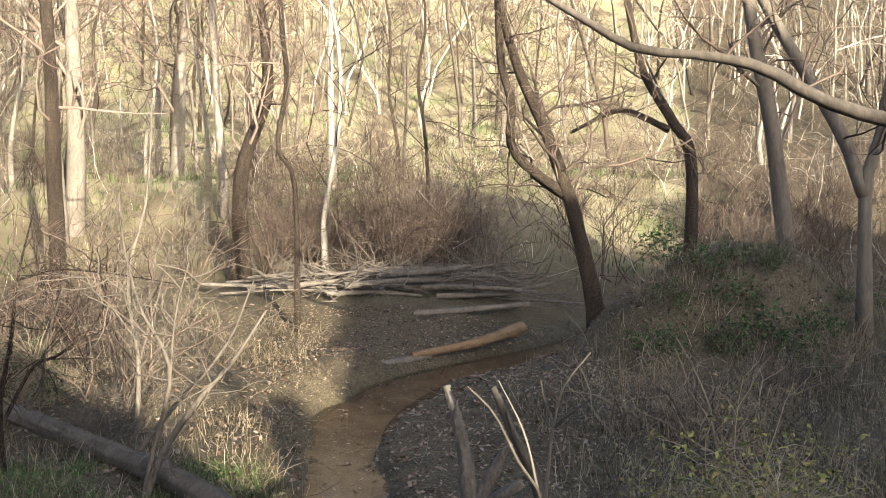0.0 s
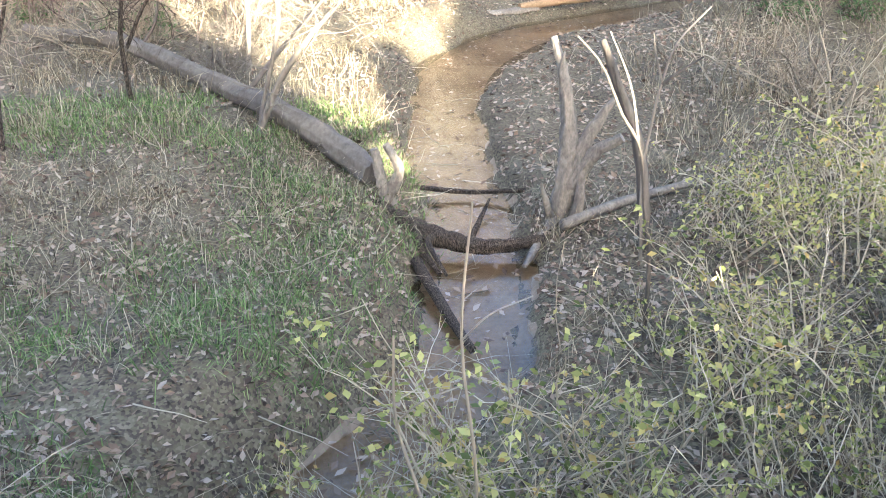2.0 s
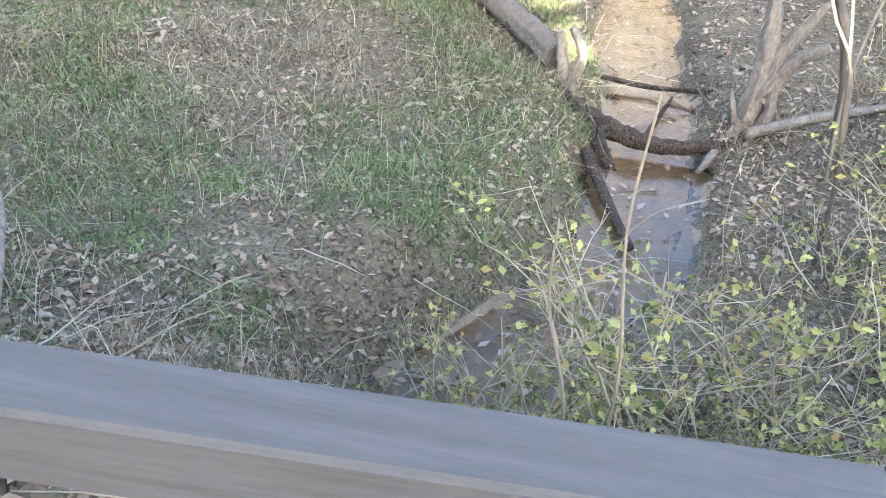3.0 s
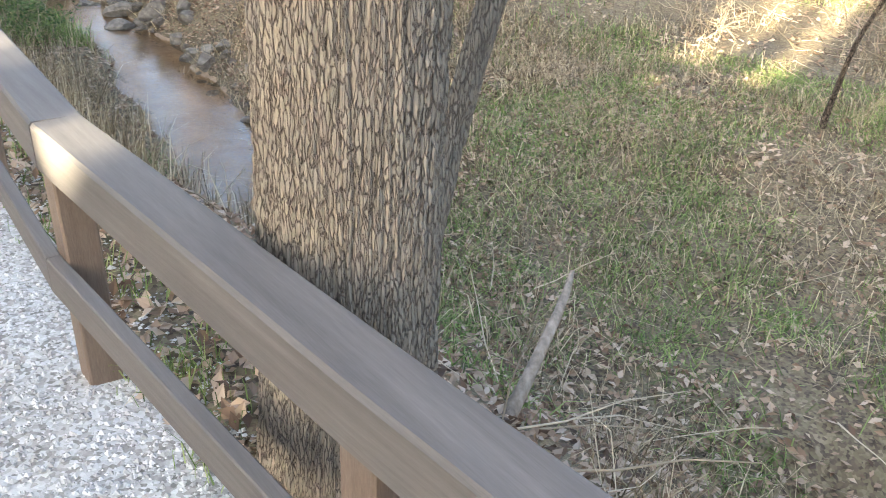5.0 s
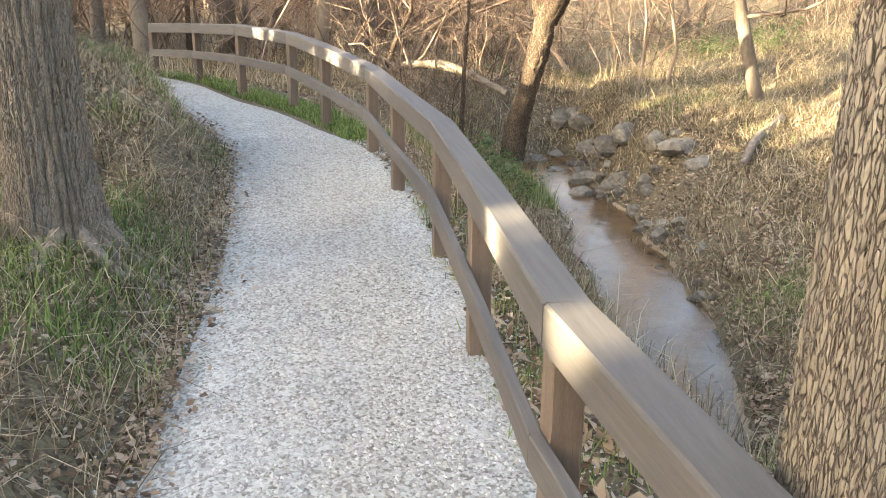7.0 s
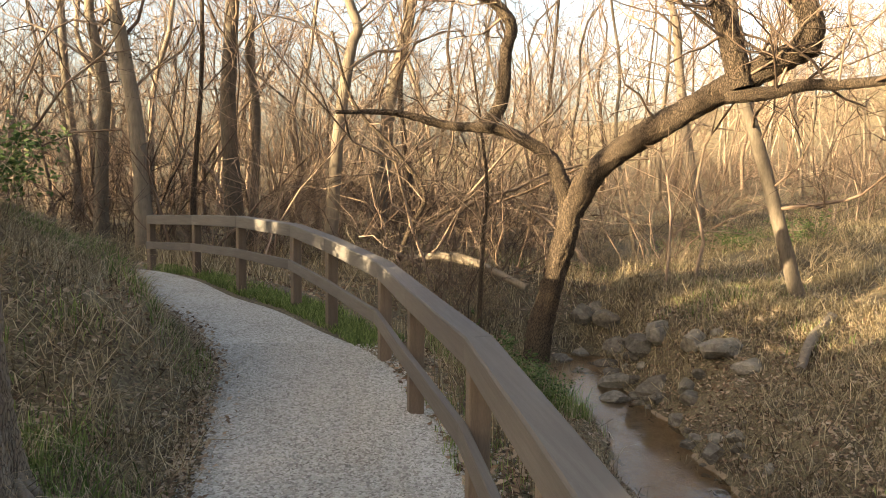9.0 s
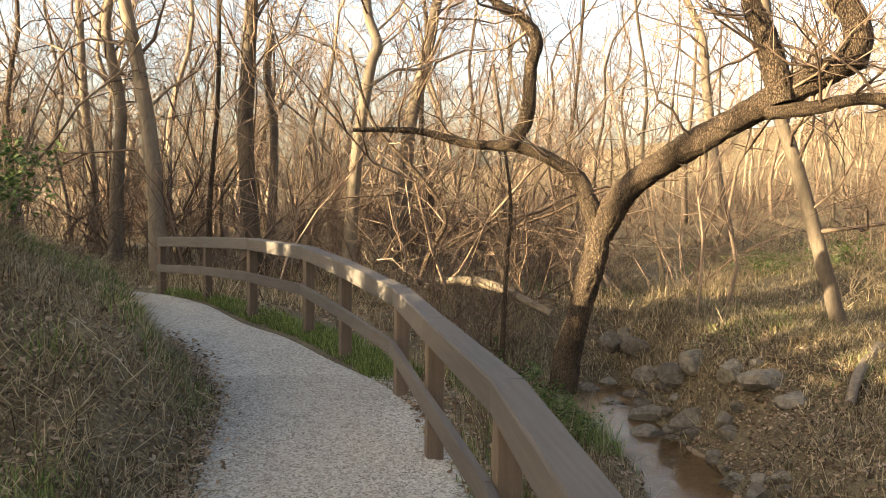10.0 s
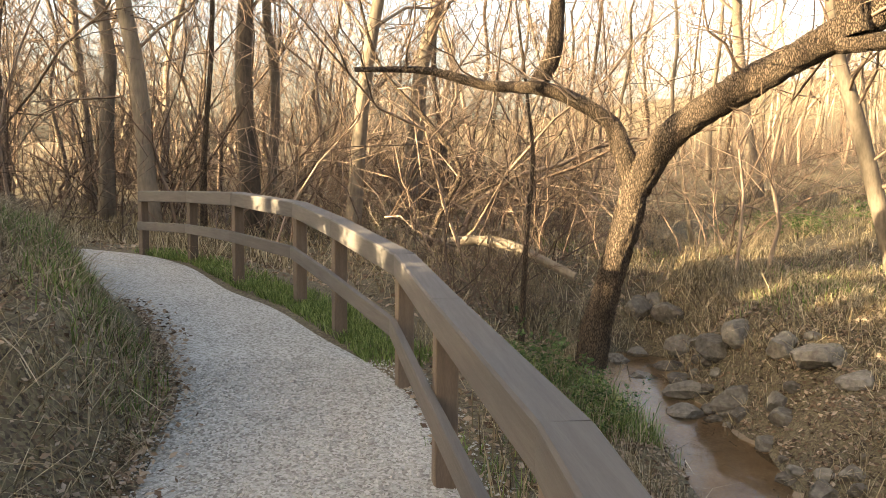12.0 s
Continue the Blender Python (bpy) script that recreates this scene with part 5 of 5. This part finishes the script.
x, y = g.uniform(-60, -18, n), g.uniform(-16, 34, n)
m = (near_line(x, y, LANE)[0] > 1.6) & ((y < 5) | (x < -26))
x, y = x[m], y[m]
n = len(x)
base = np.column_stack([x, y, height(x, y) - 0.05])
st = strands(s, g, base, np.column_stack([g.normal(0, 0.7, n), g.normal(0, 0.7, n), np.ones(n)]), g.uniform(0.8, 3.6, n), g.uniform(0.006, 0.022, n), k=5, bend=0.4)
b, d = along(g, st, 2, 0.3, 1.0)
strands(s, g, b, sideways(g, d, 0.6), g.uniform(0.3, 1.1, len(b)), np.full(len(b), 0.007), k=2)
tagged(part("undergrowth", s, M_twig), "thin leafless saplings on the valley floor", "undergrowth", kind="stuff")

# ---- grass, leaves and gravel ----
g = np.random.default_rng(91)
s = Soup()
near_slope = sow(g, 6000, -8, 4, 0.3, 6.5, lift=0.02)
leaves(s, g, near_slope, g.uniform(0.018, 0.038, len(near_slope)))
foot_strip = sow(g, 13000, -7.5, 4.5, 0.12, 3.0, lift=0.03)
leaves(s, g, foot_strip, g.uniform(0.018, 0.042, len(foot_strip)), flat=0.55, curl=0.5)
wash = sow(g, 12000, -2.6, 4.0, 4.0, 20, lift=0.014)
leaves(s, g, wash, g.uniform(0.02, 0.045, len(wash)), flat=0.4)
slope = sow(g, 10000, -6.5, 3.5, 1.2, 7.5, lift=0.016)
leaves(s, g, slope, g.uniform(0.014, 0.034, len(slope)), flat=0.6, curl=0.6)
ravine = sow(g, 26000, -17, -6, 1.0, 7.0, lift=0.012)
leaves(s, g, ravine, g.uniform(0.02, 0.042, len(ravine)), flat=0.5)
toe = sow(g, 4200, -2.2, 3.0, 0.3, 2.0, lift=0.035)
leaves(s, g, toe, g.uniform(0.03, 0.055, len(toe)), flat=0.6, curl=0.6)
bottom = sow(g, 9000, -9, 8, 4.5, 20, lift=0.015)
leaves(s, g, bottom, g.uniform(0.03, 0.06, len(bottom)), flat=0.5)
bankl = sow(g, 27000, -14.5, -3, -4.5, -1.3, lift=0.02)
leaves(s, g, bankl, g.uniform(0.012, 0.027, len(bankl)), flat=0.5, curl=0.5)
valley = sow(g, 9000, -26, -15, -8, 5, lift=0.015)
leaves(s, g, valley, g.uniform(0.03, 0.06, len(valley)), flat=0.5)
farr = sow(g, 11000, -20, -5, 2, 9, lift=0.015)
leaves(s, g, farr, g.uniform(0.02, 0.045, len(farr)), flat=0.5)
fence_foot = sow(g, 2600, -13, 1, -0.05, 0.6, lift=0.012)
leaves(s, g, fence_foot, g.uniform(0.016, 0.036, len(fence_foot)), flat=0.5)
x = g.uniform(-13, -2, 3600)
y = np.interp(-x, -GRIT[:, 0], GRIT[:, 1]) - (0.86 - 0.19 * smoothstep(-8.5, -12.0, x)) + np.abs(g.normal(0, 0.11, 3600))
edge = np.column_stack([x, y, np.maximum(height(x, y), 0.02) + 0.016])
leaves(s, g, edge, g.uniform(0.010, 0.03, 3600), flat=0.4)
t = g.uniform(0, 1, 800)
line = spline(np.column_stack([CREEK_B[:9], np.zeros(9)]), 300)
k = (t * 299).astype(int)
wet = np.column_stack([line[k, 0] + g.normal(0, 0.42, 800), line[k, 1] + g.normal(0, 0.2, 800), np.full(800, WATER_Z)])
wet[:, 2] = np.maximum(height(wet[:, 0], wet[:, 1]), WATER_Z) + 0.012
wet = wet[wet[:, 2] < -1.3]
leaves(s, g, wet, g.uniform(0.02, 0.05, len(wet)), flat=0.25)
tagged(part("leaf_litter", s, M_leaf, smooth=False), "dead brown oak leaves strewn over the ground", "leaves", kind="stuff")

s = Soup()
c = sow(g, 1000, -9, 2.5, 1.6, 8, patchy(0.9, 3, -0.4))
b = clumped(g, c, 24, 0.12)
blades(s, g, b, g.uniform(0.08, 0.28, len(b)), g.uniform(0.002, 0.0035, len(b)), lean=1.8)
c = sow(g, 300, -9, -1.7, 7, 19, patchy(0.6, 5, 0.0))
b = clumped(g, c, 34, 0.22)
blades(s, g, b, g.uniform(0.12, 0.42, len(b)), g.uniform(0.002, 0.0045, len(b)), lean=1.2)
c = sow(g, 300, 1.2, 9, 3, 17, patchy(0.6, 6, -0.3))
b = clumped(g, c, 36, 0.22)
blades(s, g, b, g.uniform(0.15, 0.6, len(b)), g.uniform(0.002, 0.0045, len(b)), lean=1.1)
c = sow(g, 1200, -32, -14, 4.5, 22, patchy(0.5, 7, -0.8))
b = clumped(g, c, 30, 0.28)
blades(s, g, b, g.uniform(0.1, 0.4, len(b)), g.uniform(0.004, 0.008, len(b)), lean=2.0)
c = sow(g, 420, -24, 24, 22, 50)
b = clumped(g, c, 22, 0.45)
blades(s, g, b, g.uniform(0.15, 0.5, len(b)), g.uniform(0.008, 0.015, len(b)), lean=0.6)
c = sow(g, 900, -14.6, -3, -4.6, -1.36)
b = clumped(g, c, 26, 0.14)
blades(s, g, b, g.uniform(0.1, 0.26, len(b)), g.uniform(0.002, 0.004, len(b)), lean=2.5)
c = sow(g, 620, -30, -15.5, -9, 5.5)
b = clumped(g, c, 26, 0.25)
blades(s, g, b, g.uniform(0.15, 0.55, len(b)), g.uniform(0.004, 0.008, len(b)), lean=1.3)
b = clumped(g, np.array([(-2.6, 1.5, 0), (-2.3, 1.7, 0), (-2.75, 1.35, 0)]), 40, 0.05)
blades(s, g, b, g.uniform(0.2, 0.5, len(b)), g.uniform(0.002, 0.003, len(b)), lean=1.3)
c = sow(g, 1000, -18.5, -7.5, 2.6, 7.5, patchy(1.0, 21, -0.6))
b = clumped(g, c, 22, 0.16)
blades(s, g, b, g.uniform(0.08, 0.3, len(b)), g.uniform(0.003, 0.006, len(b)), lean=1.8)
c = sow(g, 260, -14.5, -5, 0.3, 2.3)
b = clumped(g, c, 26, 0.12)
blades(s, g, b, g.uniform(0.15, 0.5, len(b)), g.uniform(0.002, 0.004, len(b)), lean=0.8)
tagged(part("dry_grass", s, M_dry), "dry tan grass in matted tufts", "grass", kind="stuff")

s = Soup()
c = sow(g, 2700, -9, -0.8, 1.5, 9, patchy(1.3, 9, -0.2))
b = clumped(g, c, 20, 0.14)
blades(s, g, b, g.uniform(0.05, 0.16, len(b)), g.uniform(0.0025, 0.0045, len(b)), lean=1.6)
c = sow(g, 700, -14.5, -3, -4.4, -1.36, patchy(1.5, 11, 0.1))
b = clumped(g, c, 30, 0.12)
blades(s, g, b, g.uniform(0.07, 0.22, len(b)), g.uniform(0.003, 0.005, len(b)), lean=0.9)
c = sow(g, 170, -8.5, -3, -3.2, -1.36, patchy(1.6, 17, 0.0))
b = clumped(g, c, 30, 0.1)
blades(s, g, b, g.uniform(0.06, 0.2, len(b)), g.uniform(0.003, 0.005, len(b)), lean=0.9)
u = g.uniform(0, 1, 340)
fx = -16.8 + 6.2 * u
fy = np.interp(-fx, [-q[0] for q in POSTS], [q[1] for q in POSTS]) + g.uniform(-0.2, 0.35, len(u))
b = clumped(g, np.column_stack([fx, fy, 0 * fx]), 42, 0.09)
blades(s, g, b, g.uniform(0.05, 0.14, len(b)), g.uniform(0.0025, 0.0045, len(b)), lean=0.9)
c = sow(g, 110, -9, -3, -0.05, 0.5)
b = clumped(g, c, 16, 0.05)
blades(s, g, b, g.uniform(0.05, 0.16, len(b)), g.uniform(0.002, 0.0035, len(b)), lean=0.8)
c = sow(g, 360, -24, -8, 3.4, 13, patchy(0.9, 13, 0.3))
b = clumped(g, c, 30, 0.25)
blades(s, g, b, g.uniform(0.08, 0.25, len(b)), g.uniform(0.004, 0.008, len(b)), lean=0.8)
c = sow(g, 620, -30, 16, 23, 56, patchy(0.3, 14, -0.1))
b = clumped(g, c, 26, 0.5)
blades(s, g, b, g.uniform(0.2, 0.5, len(b)), g.uniform(0.01, 0.02, len(b)), lean=0.8)
c = sow(g, 70, -15, -12.5, 0.9, 2.7)
b = clumped(g, c, 30, 0.12)
blades(s, g, b, g.uniform(0.2, 0.5, len(b)), g.uniform(0.003, 0.005, len(b)), lean=0.9)
tagged(part("green_grass", s, M_green), "fresh green spring grass in patches", "grass", kind="stuff")

s = Soup()
n = 1300
b = sow(g, n, -9, 6, 0.5, 14, lift=0.02)
n = len(b)
strands(s, g, b, np.column_stack([g.normal(0, 1, n), g.normal(0, 1, n), g.normal(0.1, 0.25, n)]), g.uniform(0.15, 0.9, n), g.uniform(0.002, 0.007, n), k=4, bend=0.2)
b = sow(g, 500, -15, -3, -4, -1.3, lift=0.02)
n = len(b)
strands(s, g, b, np.column_stack([g.normal(0, 1, n), g.normal(0, 1, n), g.normal(0.0, 0.2, n)]), g.uniform(0.1, 0.5, n), g.uniform(0.002, 0.005, n), k=4, bend=0.2)
k = g.integers(0, 200, 60)
wet = np.column_stack([line[k, 0] + g.normal(0, 0.4, 60), line[k, 1], np.full(60, WATER_Z + 0.02)])
strands(s, g, wet, np.column_stack([g.normal(0, 1, 60), g.normal(0, 0.6, 60), g.normal(0.05, 0.1, 60)]), g.uniform(0.2, 0.9, 60), g.uniform(0.003, 0.008, 60), k=4, bend=0.2)
tagged(part("twig_litter", s, M_stem), "fallen twigs scattered on the forest floor", "twigs", kind="stuff")

# gravel chips, packed closest where the walker passes
n = 42000
x = -1.2 - 9.5 * g.random(n) ** 1.25
cy = np.interp(-x, -GRIT[:, 0], GRIT[:, 1])
y = cy + g.uniform(-1, 1, n) * 0.95
m = np.abs(y - cy) < 0.84 + 0.12 * g.normal(0, 1, n)
x, y = x[m], y[m]
n = len(x)
r = 0.0045 + 0.0095 * g.random(n) ** 1.8
o = np.array([(1, 0, 0), (0, 1, 0), (-1, 0, 0), (0, -1, 0), (0, 0, 0.7), (0, 0, -0.5)], float)
a = g.uniform(0, 6.283, n)
v = o[None] * r[:, None, None] * g.uniform(0.6, 1.35, (n, 6, 1))
ca, sa = np.cos(a)[:, None], np.sin(a)[:, None]
vx, vy = v[..., 0] * ca - v[..., 1] * sa, v[..., 0] * sa + v[..., 1] * ca
z0 = 0.034 - 0.06 * np.clip(np.abs(y - np.interp(-x, -GRIT[:, 0], GRIT[:, 1])) / 0.81, 0, 1.1) ** 4
z0 = np.maximum(z0, height(x, y) + 0.003)
v = np.stack([vx + x[:, None], vy + y[:, None], v[..., 2] + z0[:, None]], -1)
f = np.array([(0, 1, 4), (1, 2, 4), (2, 3, 4), (3, 0, 4), (1, 0, 5), (2, 1, 5), (3, 2, 5), (0, 3, 5)])
s = Soup()
s.add(v.reshape(-1, 3), None, (f[None] + (np.arange(n) * 6)[:, None, None]).reshape(-1, 3))
tagged(part("gravel", s, M_stone_bit, smooth=False), "loose pale crushed limestone chips on the path", "gravel", kind="stuff")

# ---- roots over the bank ----
g = np.random.default_rng(101)
for k, (ang, ln) in enumerate(((10, 1.0), (35, 1.25), (62, 1.1), (-15, 0.8), (90, 0.9), (48, 0.7), (120, 0.7))):
    a = radians(ang)
    pts = []
    for f in (0.0, 0.3, 0.6, 1.0):
        b = a + 0.5 * f * (1 if k % 2 else -1)
        x, y = -6.4 + math.cos(b) * (0.2 + ln * 0.7 * f), -2.02 + math.sin(b) * (0.2 + ln * 0.7 * f)
        pts.append((x, y, max(foot(x, y), -0.02) + 0.03 * (1 - f) + (0.08 if f == 0 else 0.0)))
    stick_thing("tree_root", [(pts, 0.045, 0.012)], "bare gray root crossing the eroded bank", "root", M_dead, rough=0.1, seed=120 + k, part_name="root")["group"] = "roots on the bank"
